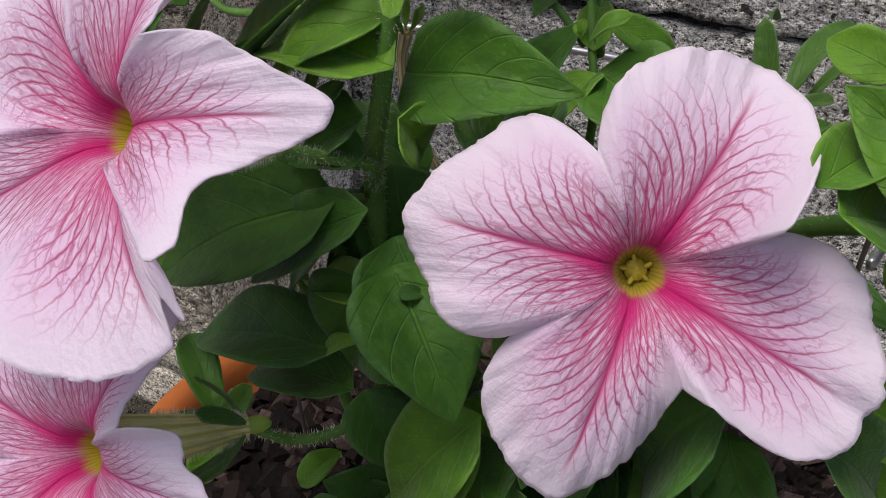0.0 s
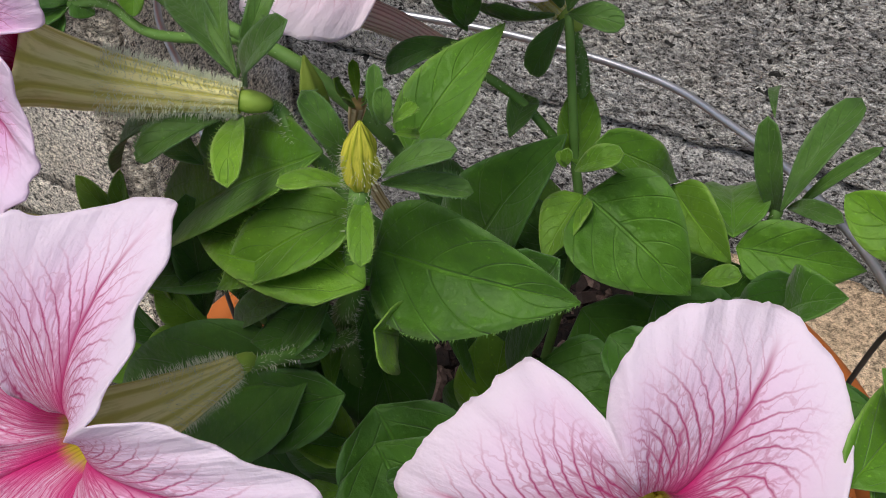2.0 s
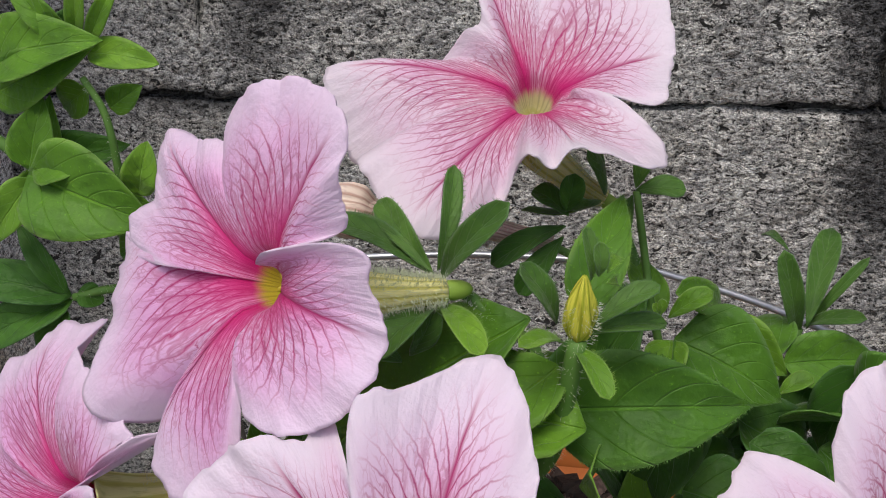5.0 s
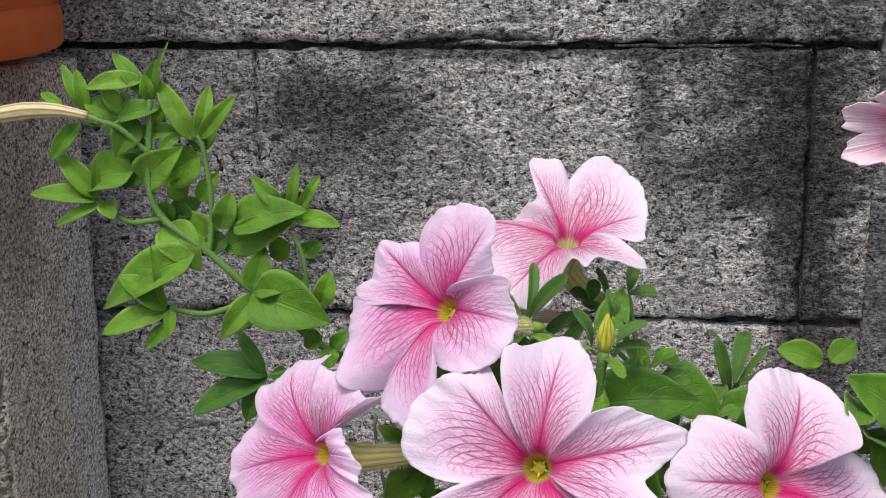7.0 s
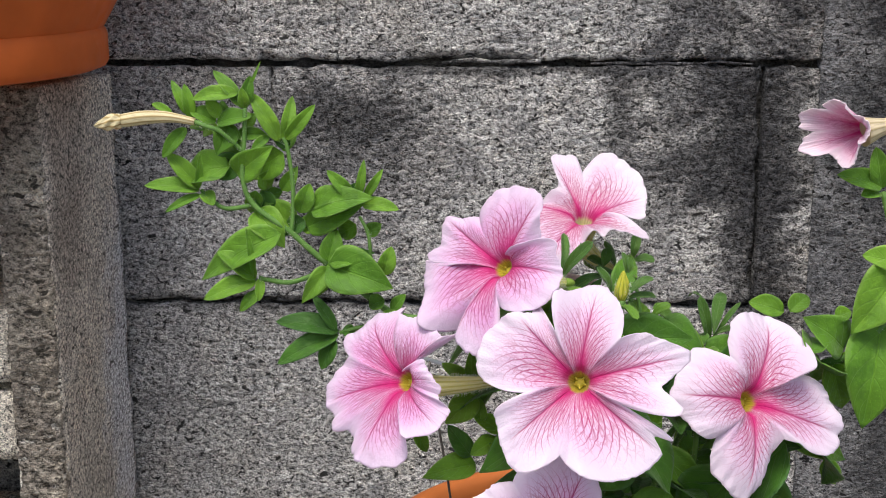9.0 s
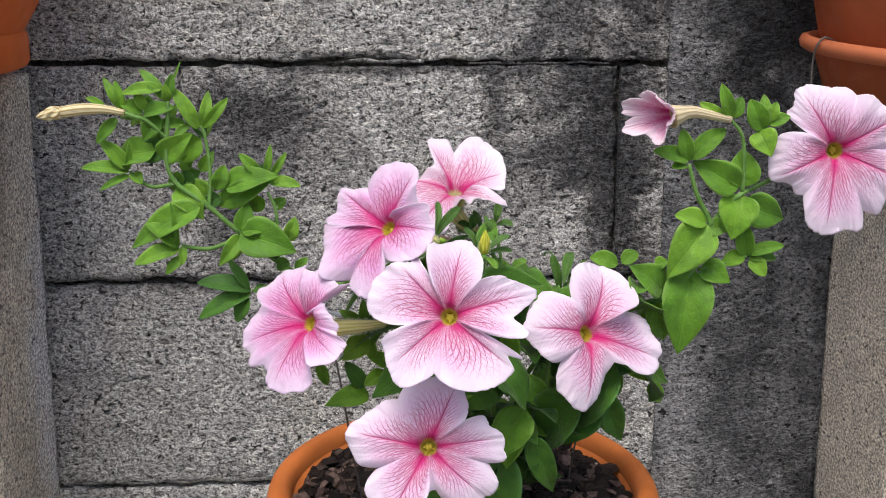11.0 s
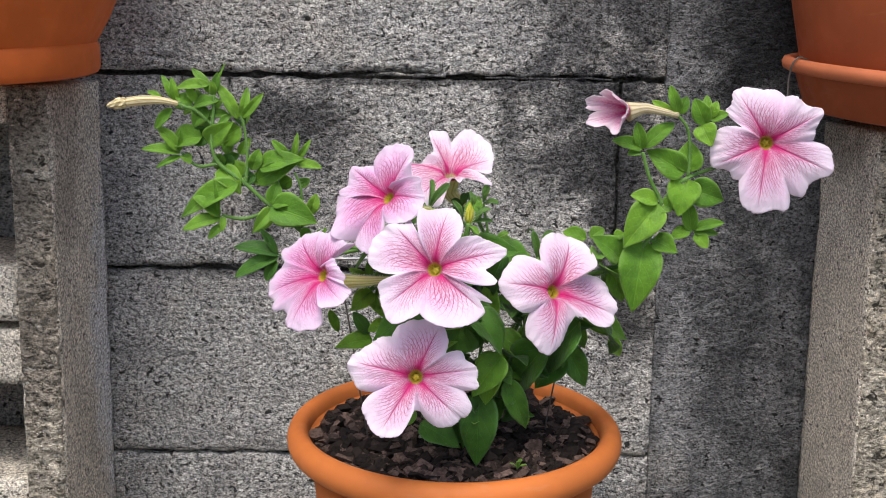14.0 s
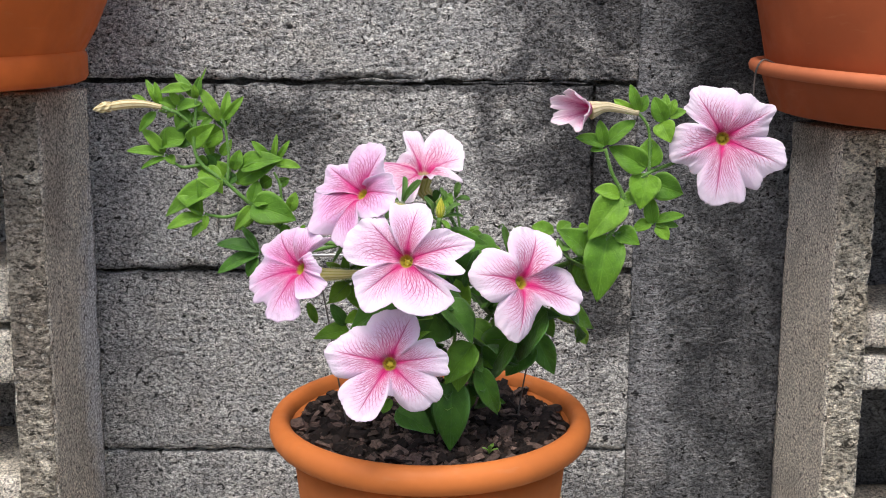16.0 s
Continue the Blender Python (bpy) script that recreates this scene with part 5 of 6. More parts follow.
leaf((0.0631, -0.4250, 0.8628), (0.0805, -0.4370, 0.8646), 0.0187, up=(-0.26, -0.23, 0.94))
leaf((0.0764, -0.4086, 0.8849), (0.1000, -0.4007, 0.8819), 0.0136, up=(0.31, -0.70, 0.64), mat=M_HALF_SHADE)
leaf((0.0895, -0.4250, 0.8884), (0.0991, -0.4290, 0.8991), 0.0124, up=(-0.75, -0.39, 0.53), mat=M_HALF_SHADE)
leaf((0.0270, -0.4250, 0.9283), (0.0197, -0.4210, 0.9323), 0.0055, up=(0.18, -0.51, 0.84), mat=M_DEEP, kind="lance")
leaf((0.0265, -0.4250, 0.9259), (0.0113, -0.4270, 0.9176), 0.0057, up=(-0.29, -0.67, 0.68), mat=M_DEEP, kind="lance")
leaf((0.0261, -0.4250, 0.9235), (0.0172, -0.4290, 0.9118), 0.0058, up=(-0.21, -0.87, 0.46), mat=M_DEEP, kind="lance")
leaf((0.0265, -0.4250, 0.9292), (0.0281, -0.4250, 0.9376), 0.0053, up=(0.07, -1.00, -0.01), mat=M_DEEP, kind="lance")
leaf((0.0408, -0.4133, 0.9291), (0.0512, -0.4133, 0.9295), 0.0055, up=(-0.03, -0.57, 0.82), mat=M_SEPAL, kind="lance")
leaf((0.0402, -0.4133, 0.9280), (0.0360, -0.4173, 0.9175), 0.0054, up=(-0.07, -0.92, 0.38), mat=M_SEPAL, kind="lance")
leaf((0.0408, -0.4133, 0.9296), (0.0433, -0.4093, 0.9410), 0.0050, up=(0.02, -0.95, 0.33), mat=M_SEPAL, kind="lance")
leaf((0.0355, -0.4250, 0.9085), (0.0347, -0.4150, 0.9113), 0.0058, up=(0.20, -0.25, 0.95), mat=M_SEPAL, kind="lance")
leaf((0.0643, -0.4450, 0.8890), (0.0815, -0.4490, 0.8790), 0.0112, up=(0.10, -0.50, 0.85), mat=M_DEEP)

# spray
leaf((0.0812, -0.3965, 0.8843), (0.0755, -0.3986, 0.9089), 0.0055, up=(0.12, -0.99, -0.06), mat=M_SEPAL, kind="lance")
leaf((0.0821, -0.4017, 0.8909), (0.0893, -0.3817, 0.9067), 0.0069, up=(-0.11, -0.59, 0.80), mat=M_SEPAL, kind="lance")
leaf((0.0767, -0.3980, 0.9085), (0.0735, -0.3816, 0.9046), 0.0023, up=(-0.43, 0.13, 0.89), mat=M_SEPAL, kind="lance")
leaf((0.0835, -0.3947, 0.8860), (0.0961, -0.3925, 0.9046), 0.0028, up=(-0.44, -0.80, 0.40), mat=M_SEPAL, kind="lance")
leaf((0.0825, -0.3967, 0.8880), (0.0938, -0.4063, 0.8961), 0.0042, up=(-0.68, -0.22, 0.70), mat=M_SEPAL, kind="lance")

# around the first bloom's foot
leaf((-0.0086, -0.4650, 0.8788), (-0.0108, -0.4610, 0.9048), 0.0087, up=(0.66, -0.73, 0.17), mat=M_DEEP, kind="lance")
leaf((-0.0013, -0.4650, 0.8791), (0.0183, -0.4670, 0.9023), 0.0058, up=(-0.38, -0.89, 0.24), mat=M_SEPAL, kind="lance")
leaf((0.0000, -0.4650, 0.9187), (0.0046, -0.4650, 0.9284), 0.0052, up=(0.38, -0.91, -0.18), mat=M_SEPAL, kind="lance")
leaf((-0.0015, -0.4650, 0.9173), (-0.0091, -0.4650, 0.9202), 0.0049, up=(0.31, -0.51, 0.80), mat=M_SEPAL, kind="lance")
leaf((0.0215, -0.4650, 0.8883), (0.0069, -0.4710, 0.8846), 0.0104, up=(0.07, -0.64, 0.77), mat=M_DEEP)
leaf((0.0035, -0.4650, 0.8944), (-0.0466, -0.4450, 0.8617), 0.0168, up=(-0.61, -0.37, 0.70), mat=M_DEEP)
leaf((0.0207, -0.4650, 0.8956), (0.0064, -0.4650, 0.8835), 0.0164, up=(-0.39, -0.80, 0.46), mat=M_DEEP)
leaf((0.0282, -0.4650, 0.8721), (0.0426, -0.4690, 0.8481), 0.0258, up=(0.64, -0.60, 0.48), mat=M_DEEP)
leaf((0.0314, -0.4650, 0.8570), (0.0380, -0.4690, 0.8642), 0.0057, up=(-0.78, -0.25, 0.57), mat=M_DEEP, kind="lance")
leaf((0.0189, -0.4650, 0.8714), (0.0123, -0.4550, 0.8740), 0.0046, up=(0.16, -0.15, 0.98), mat=M_FRESH, kind="lance")

# lower leaves
leaf((0.0178, -0.4700, 0.8796), (-0.0286, -0.4760, 0.8515), 0.0279, up=(-0.21, -0.82, 0.53), mat=M_DEEP)
leaf((0.0253, -0.4700, 0.8790), (-0.0060, -0.4700, 0.8541), 0.0152, up=(-0.32, -0.86, 0.40), mat=M_DEEP)
leaf((0.0326, -0.4700, 0.8987), (0.0309, -0.4600, 0.8875), 0.0129, up=(0.99, 0.12, -0.04))
leaf((0.0315, -0.4700, 0.9080), (-0.0185, -0.4500, 0.8983), 0.0209, up=(-0.35, -0.47, 0.81))
leaf((0.0311, -0.4700, 0.8686), (0.0508, -0.4780, 0.8440), 0.0262, up=(0.51, -0.60, 0.61), mat=M_DEEP)
leaf((0.0517, -0.4700, 0.8417), (0.0334, -0.4740, 0.8151), 0.0213, up=(-0.21, -0.93, 0.29))
leaf((0.0236, -0.4700, 0.8375), (0.0321, -0.4700, 0.8201), 0.0158, up=(0.73, -0.58, 0.36), mat=M_DEEP)
leaf((0.0165, -0.4700, 0.8447), (-0.0354, -0.4600, 0.8256), 0.0199, up=(-0.38, -0.49, 0.78), mat=M_DEEP)
leaf((0.0207, -0.4700, 0.8364), (-0.0223, -0.4550, 0.8179), 0.0172, up=(-0.47, -0.36, 0.80), mat=M_DEEP)
leaf((-0.0183, -0.4700, 0.8114), (-0.0372, -0.4600, 0.8266), 0.0098, up=(0.40, -0.46, 0.79), mat=M_DEEP, kind="lance")
leaf((-0.0168, -0.4700, 0.8087), (-0.0044, -0.4740, 0.8310), 0.0069, up=(-0.15, -0.98, -0.09), kind="lance")
leaf((-0.0167, -0.4700, 0.8096), (-0.0188, -0.4800, 0.8027), 0.0085, up=(0.39, -0.57, 0.72), kind="lance")
leaf((0.0255, -0.4700, 0.8582), (-0.0055, -0.4500, 0.8456), 0.0122, up=(-0.45, -0.15, 0.88), mat=M_FRESH)
leaf((0.0390, -0.4700, 0.8647), (0.0352, -0.4740, 0.8654), 0.0037, up=(0.53, -0.38, 0.75), mat=M_DEEP, kind="lance")
leaf((0.0239, -0.4700, 0.8498), (0.0135, -0.4700, 0.8437), 0.0046, up=(-0.35, -0.72, 0.60), kind="lance")
leaf((0.0996, -0.4700, 0.8637), (0.0786, -0.4500, 0.8220), 0.0292, up=(-0.76, -0.64, 0.08), mat=M_DEEP)
leaf((0.0793, -0.4700, 0.8491), (0.0626, -0.4500, 0.8105), 0.0293, up=(-0.79, -0.61, 0.03), mat=M_DEEP)
leaf((0.1114, -0.4700, 0.8994), (0.1177, -0.4400, 0.8815), 0.0217, up=(0.71, 0.24, 0.66))
leaf((0.1075, -0.4700, 0.9030), (0.1141, -0.4400, 0.9013), 0.0118, up=(0.40, -0.04, 0.92))
leaf((0.1142, -0.4700, 0.8604), (0.1222, -0.4500, 0.8370), 0.0180, up=(0.94, 0.02, 0.34), mat=M_DEEP)

# right sprig
leaf((0.1364, -0.4550, 0.9695), (0.1328, -0.4550, 0.9866), 0.0086, up=(-0.14, -0.99, -0.03), kind="point")
leaf((0.1377, -0.4550, 0.9706), (0.1570, -0.4510, 0.9862), 0.0106, up=(-0.22, -0.84, 0.49), kind="point")
leaf((0.1364, -0.4550, 0.9699), (0.1173, -0.4570, 0.9755), 0.0093, up=(0.23, -0.85, 0.47), kind="point")
leaf((0.1356, -0.4550, 0.9679), (0.1269, -0.4590, 0.9670), 0.0065, up=(0.26, -0.71, 0.65), kind="point")
leaf((0.1581, -0.4550, 0.9918), (0.1521, -0.4550, 1.0095), 0.0073, up=(-0.14, -0.99, -0.05), kind="point")
leaf((0.1589, -0.4550, 0.9918), (0.1631, -0.4550, 1.0028), 0.0073, up=(-0.24, -0.97, 0.09), kind="point")
leaf((0.1555, -0.4550, 0.9907), (0.1421, -0.4510, 0.9997), 0.0065, up=(-0.18, -0.97, 0.16), mat=M_FRESH, kind="point")
leaf((0.1752, -0.4550, 0.9856), (0.1675, -0.4550, 1.0014), 0.0119, up=(-0.12, -0.99, -0.06), kind="point")
leaf((0.1758, -0.4550, 0.9898), (0.1760, -0.4510, 1.0036), 0.0061, up=(-0.23, -0.93, 0.27), mat=M_FRESH, kind="point")
leaf((0.1781, -0.4550, 0.9898), (0.1817, -0.4550, 1.0001), 0.0065, up=(-0.27, -0.96, 0.09), mat=M_FRESH, kind="point")
leaf((0.1781, -0.4550, 0.9883), (0.1884, -0.4570, 0.9927), 0.0073, up=(-0.36, -0.81, 0.47), mat=M_FRESH, kind="point")
leaf((0.1730, -0.4550, 0.9852), (0.1783, -0.4610, 0.9725), 0.0147, up=(-0.28, -0.91, 0.31), mat=M_FRESH)
leaf((0.1640, -0.4550, 0.9556), (0.1397, -0.4510, 0.9692), 0.0182, up=(-0.08, -0.99, 0.15))
leaf((0.1665, -0.4550, 0.9557), (0.1668, -0.4490, 0.9755), 0.0174, up=(-0.22, -0.93, 0.29))
leaf((0.1652, -0.4550, 0.9518), (0.1597, -0.4610, 0.9289), 0.0212, up=(-0.20, -0.93, 0.29))
leaf((0.1664, -0.4550, 0.9460), (0.1896, -0.4530, 0.9383), 0.0192, up=(0.13, -0.98, 0.13))
leaf((0.1478, -0.4550, 0.9368), (0.1306, -0.4550, 0.9413), 0.0112, up=(0.13, -0.84, 0.52), mat=M_FRESH, kind="point")
leaf((0.1482, -0.4550, 0.9361), (0.1263, -0.4610, 0.9088), 0.0232, up=(-0.14, -0.94, 0.32), mat=M_FRESH)
leaf((0.1498, -0.4550, 0.9357), (0.1576, -0.4590, 0.9332), 0.0115, up=(-0.36, -0.88, 0.30), mat=M_FRESH)
leaf((0.1458, -0.4550, 0.9133), (0.1609, -0.4590, 0.9056), 0.0148, up=(0.03, -0.86, 0.51))
leaf((0.1410, -0.4550, 0.9119), (0.1332, -0.4630, 0.8679), 0.0272, up=(-0.20, -0.96, 0.21))
leaf((0.1270, -0.4550, 0.8993), (0.1237, -0.4450, 0.8747), 0.0123, up=(-0.30, -0.90, -0.33))
leaf((0.1259, -0.4550, 0.9008), (0.1067, -0.4590, 0.9155), 0.0184, up=(0.41, -0.86, 0.31))
leaf((0.1215, -0.4550, 0.9142), (0.1278, -0.4550, 0.9170), 0.0071, up=(-0.25, -0.80, 0.55), kind="point")
leaf((0.1085, -0.4231, 0.9079), (0.0935, -0.4189, 0.9116), 0.0101, up=(-0.08, -0.81, 0.59), kind="point")
leaf((0.1111, -0.4231, 0.9083), (0.1207, -0.4168, 0.9140), 0.0088, up=(0.05, -0.71, 0.70), mat=M_FRESH, kind="point")
leaf((0.1213, -0.4550, 0.8948), (0.1295, -0.4470, 0.8711), 0.0139, up=(0.04, -0.95, -0.31))
leaf((0.1700, -0.4550, 0.9187), (0.1664, -0.4550, 0.9390), 0.0100, up=(-0.18, -0.98, -0.03), kind="point")
leaf((0.1711, -0.4550, 0.9199), (0.1903, -0.4550, 0.9245), 0.0073, up=(-0.14, -0.79, 0.60), kind="point")
leaf((0.1688, -0.4550, 0.9191), (0.1570, -0.4550, 0.9146), 0.0091, up=(-0.22, -0.79, 0.57), kind="point")
leaf((0.1712, -0.4550, 0.9180), (0.1873, -0.4530, 0.9170), 0.0065, up=(0.13, -0.79, 0.60), kind="point")
leaf((0.1719, -0.4550, 0.9172), (0.1797, -0.4590, 0.9089), 0.0093, up=(-0.02, -0.91, 0.42), mat=M_FRESH, kind="point")

# left sprig upper
leaf((-0.1652, -0.3920, 0.9918), (-0.1677, -0.3920, 1.0082), 0.0059, up=(0.39, -0.92, 0.06), kind="point")
leaf((-0.1672, -0.3920, 0.9938), (-0.1749, -0.3876, 1.0097), 0.0050, up=(0.29, -0.88, 0.38), kind="point")
leaf((-0.1739, -0.3920, 0.9943), (-0.1855, -0.3854, 0.9984), 0.0038, up=(-0.25, -0.79, 0.56), kind="point")
leaf((-0.1677, -0.3920, 0.9876), (-0.1785, -0.3964, 0.9738), 0.0070, up=(0.06, -0.96, 0.26), kind="point")
leaf((-0.1650, -0.3920, 0.9886), (-0.1579, -0.3964, 0.9870), 0.0061, up=(-0.18, -0.58, 0.79), kind="point")
leaf((-0.1416, -0.3920, 0.9976), (-0.1548, -0.3876, 1.0141), 0.0070, up=(0.33, -0.81, 0.48), mat=M_FRESH, kind="point")
leaf((-0.1424, -0.3920, 1.0037), (-0.1637, -0.3942, 1.0012), 0.0081, up=(0.03, -0.85, 0.53), mat=M_FRESH, kind="point")
leaf((-0.1402, -0.3920, 0.9972), (-0.1365, -0.3920, 1.0120), 0.0064, up=(0.25, -0.97, -0.06), kind="point")
leaf((-0.1385, -0.3920, 1.0037), (-0.1318, -0.3898, 1.0186), 0.0015, up=(0.24, -0.97, 0.04), kind="point")
leaf((-0.1400, -0.3920, 0.9968), (-0.1400, -0.3964, 1.0066), 0.0055, up=(0.38, -0.84, -0.38), mat=M_FRESH, kind="point")
leaf((-0.1534, -0.3920, 0.9904), (-0.1656, -0.3920, 0.9955), 0.0089, up=(0.24, -0.78, 0.58), kind="point")
leaf((-0.1530, -0.3920, 0.9897), (-0.1354, -0.3942, 0.9936), 0.0090, up=(-0.22, -0.83, 0.52), kind="point")
leaf((-0.1516, -0.3920, 0.9922), (-0.1575, -0.3920, 1.0014), 0.0065, up=(0.33, -0.92, 0.21), mat=M_FRESH, kind="point")
leaf((-0.1487, -0.3920, 0.9910), (-0.1514, -0.3876, 1.0001), 0.0046, up=(0.26, -0.83, 0.48), kind="point")
leaf((-0.1471, -0.3920, 0.9882), (-0.1529, -0.3964, 0.9753), 0.0121, up=(0.30, -0.94, 0.18))
leaf((-0.1448, -0.3920, 0.9833), (-0.1305, -0.3876, 0.9839), 0.0073, up=(0.22, -0.79, 0.57), kind="point")
leaf((-0.1284, -0.3920, 0.9839), (-0.1366, -0.3964, 0.9763), 0.0049, up=(0.08, -0.90, 0.43), mat=M_FRESH, kind="point")
leaf((-0.1236, -0.3920, 0.9811), (-0.1376, -0.3898, 1.0044), 0.0085, up=(0.27, -0.93, 0.25), mat=M_FRESH, kind="point")
leaf((-0.1215, -0.3920, 0.9811), (-0.1176, -0.3876, 1.0022), 0.0067, up=(0.25, -0.96, 0.15), mat=M_FRESH, kind="point")
leaf((-0.1208, -0.3920, 0.9820), (-0.1064, -0.3920, 0.9986), 0.0066, up=(0.04, -1.00, -0.03), kind="point")
leaf((-0.1447, -0.3920, 0.9657), (-0.1257, -0.3986, 0.9797), 0.0148, up=(-0.24, -0.96, -0.13))
leaf((-0.1477, -0.3920, 0.9695), (-0.1737, -0.3854, 0.9613), 0.0174, up=(-0.36, -0.77, 0.52))
leaf((-0.1342, -0.3920, 0.9649), (-0.1293, -0.3854, 0.9585), 0.0102, up=(0.74, -0.67, -0.12))
leaf((-0.1627, -0.3920, 0.9588), (-0.1777, -0.3920, 0.9757), 0.0088, up=(0.33, -0.89, 0.30), mat=M_FRESH, kind="point")
leaf((-0.1637, -0.3920, 0.9584), (-0.1606, -0.3964, 0.9758), 0.0037, up=(0.30, -0.91, -0.28), kind="point")
leaf((-0.1628, -0.3920, 0.9577), (-0.1880, -0.3964, 0.9605), 0.0081, up=(0.20, -0.76, 0.61), mat=M_FRESH, kind="point")
leaf((-0.1612, -0.3920, 0.9567), (-0.1552, -0.3964, 0.9511), 0.0074, up=(0.18, -0.68, 0.72), mat=M_FRESH, kind="point")
leaf((-0.1622, -0.3920, 0.9555), (-0.1780, -0.3986, 0.9482), 0.0045, up=(0.11, -0.84, 0.53), kind="point")
leaf((-0.1363, -0.3920, 0.9481), (-0.1219, -0.3964, 0.9308), 0.0162, up=(0.22, -0.89, 0.41), mat=M_FRESH)
leaf((-0.1150, -0.3920, 0.9470), (-0.1097, -0.3920, 0.9612), 0.0094, up=(0.13, -0.99, -0.05), kind="point")
leaf((-0.1094, -0.3920, 0.9485), (-0.0789, -0.3964, 0.9553), 0.0169, up=(-0.24, -0.78, 0.57))
leaf((-0.0894, -0.3920, 0.9538), (-0.1016, -0.3920, 0.9676), 0.0066, up=(0.26, -0.94, 0.23), kind="point")
leaf((-0.0872, -0.3920, 0.9536), (-0.0838, -0.3920, 0.9727), 0.0045, up=(0.15, -0.99, -0.03), mat=M_FRESH, kind="point")
leaf((-0.0842, -0.3920, 0.9534), (-0.0750, -0.3920, 0.9682), 0.0045, up=(0.00, -1.00, -0.00), kind="point")
leaf((-0.0850, -0.3920, 0.9510), (-0.0673, -0.3942, 0.9491), 0.0077, up=(-0.03, -0.77, 0.64), mat=M_FRESH, kind="point")
leaf((-0.1358, -0.3920, 0.9577), (-0.1399, -0.3854, 0.9458), 0.0089, up=(0.12, -0.85, -0.51))

# left sprig lower
leaf((-0.1009, -0.4000, 0.9249), (-0.0974, -0.3934, 0.9403), 0.0114, up=(0.22, -0.91, 0.34))
leaf((-0.1001, -0.4000, 0.9242), (-0.0866, -0.4000, 0.9269), 0.0104, up=(-0.12, -0.78, 0.62), kind="point")
leaf((-0.1013, -0.4000, 0.9233), (-0.0697, -0.4044, 0.9132), 0.0240, up=(0.01, -0.90, 0.44))
leaf((-0.1005, -0.4000, 0.9223), (-0.1134, -0.4044, 0.9055), 0.0097, up=(0.09, -0.98, 0.19), mat=M_FRESH)
leaf((-0.0747, -0.4000, 0.9187), (-0.0705, -0.4000, 0.9325), 0.0086, up=(0.06, -1.00, -0.02), mat=M_FRESH, kind="point")
leaf((-0.0743, -0.4000, 0.9066), (-0.0817, -0.4000, 0.9027), 0.0087, up=(-0.27, -0.81, 0.52), kind="point")
leaf((-0.0706, -0.4000, 0.9008), (-0.0642, -0.4000, 0.9093), 0.0061, up=(-0.31, -0.92, 0.23), kind="point")
leaf((-0.0718, -0.4000, 0.9018), (-0.0712, -0.4044, 0.8952), 0.0075, up=(0.14, -0.82, 0.56), kind="point")
leaf((-0.1356, -0.4000, 0.9163), (-0.1536, -0.4000, 0.9296), 0.0102, up=(0.40, -0.73, 0.55), kind="point")
leaf((-0.1365, -0.4000, 0.9172), (-0.1386, -0.4044, 0.9426), 0.0031, up=(0.38, -0.92, -0.13), kind="point")
leaf((-0.1354, -0.4000, 0.9151), (-0.1601, -0.4044, 0.9072), 0.0100, up=(-0.04, -0.80, 0.59), mat=M_FRESH, kind="point")
leaf((-0.1336, -0.4000, 0.9166), (-0.1336, -0.4044, 0.9066), 0.0049, up=(0.29, -0.88, 0.39), mat=M_FRESH, kind="point")
leaf((-0.1335, -0.4000, 0.9105), (-0.1429, -0.4044, 0.9014), 0.0063, up=(-0.02, -0.89, 0.45), kind="point")
leaf((-0.1231, -0.4000, 0.9384), (-0.1634, -0.3934, 0.9140), 0.0176, up=(-0.38, -0.83, 0.40))
leaf((-0.0965, -0.4000, 0.8904), (-0.1267, -0.4000, 0.8953), 0.0111, up=(0.12, -0.71, 0.70), mat=M_DEEP, kind="point")
leaf((-0.0977, -0.4000, 0.8909), (-0.1094, -0.3956, 0.9079), 0.0059, up=(0.23, -0.89, 0.39), mat=M_DEEP, kind="point")
leaf((-0.0966, -0.4000, 0.8891), (-0.1258, -0.4044, 0.8754), 0.0112, up=(-0.15, -0.80, 0.58), mat=M_DEEP, kind="point")
leaf((-0.0990, -0.4000, 0.8872), (-0.1045, -0.4044, 0.8729), 0.0085, up=(0.01, -0.96, 0.29), mat=M_DEEP, kind="point")
leaf((-0.0947, -0.4000, 0.8914), (-0.0882, -0.4000, 0.8891), 0.0066, up=(0.23, -0.71, 0.66), mat=M_DEEP, kind="point")

# middle of the plant
leaf((0.0492, -0.4500, 0.8515), (0.0705, -0.4540, 0.8328), 0.0148, up=(0.23, -0.87, 0.44))
leaf((0.0444, -0.4500, 0.8585), (0.0444, -0.4400, 0.8852), 0.0140, up=(-0.05, -0.93, 0.35))
leaf((0.0497, -0.4500, 0.8323), (0.0751, -0.4540, 0.8188), 0.0172, up=(0.17, -0.81, 0.56))
leaf((0.0450, -0.4500, 0.8325), (0.0422, -0.4580, 0.8056), 0.0172, up=(-0.06, -0.96, 0.29))
leaf((0.0922, -0.4500, 0.8372), (0.0745, -0.4540, 0.8149), 0.0202, up=(-0.17, -0.94, 0.30), mat=M_DEEP)
leaf((0.0941, -0.4500, 0.8427), (0.1077, -0.4500, 0.8149), 0.0169, up=(0.06, -1.00, 0.03), mat=M_DEEP)
leaf((0.1041, -0.4500, 0.8613), (0.1351, -0.4400, 0.8444), 0.0172, up=(0.49, -0.75, 0.45), mat=M_FRESH)
leaf((0.0981, -0.4500, 0.8598), (0.1070, -0.4440, 0.8391), 0.0105, up=(0.13, -0.97, -0.23))
leaf((0.1225, -0.4500, 0.8485), (0.1301, -0.4440, 0.8343), 0.0090, up=(0.20, -0.94, -0.29))
leaf((0.0560, -0.4500, 0.8188), (0.0635, -0.4460, 0.7991), 0.0125, up=(0.16, -0.98, -0.14), mat=M_DEEP)
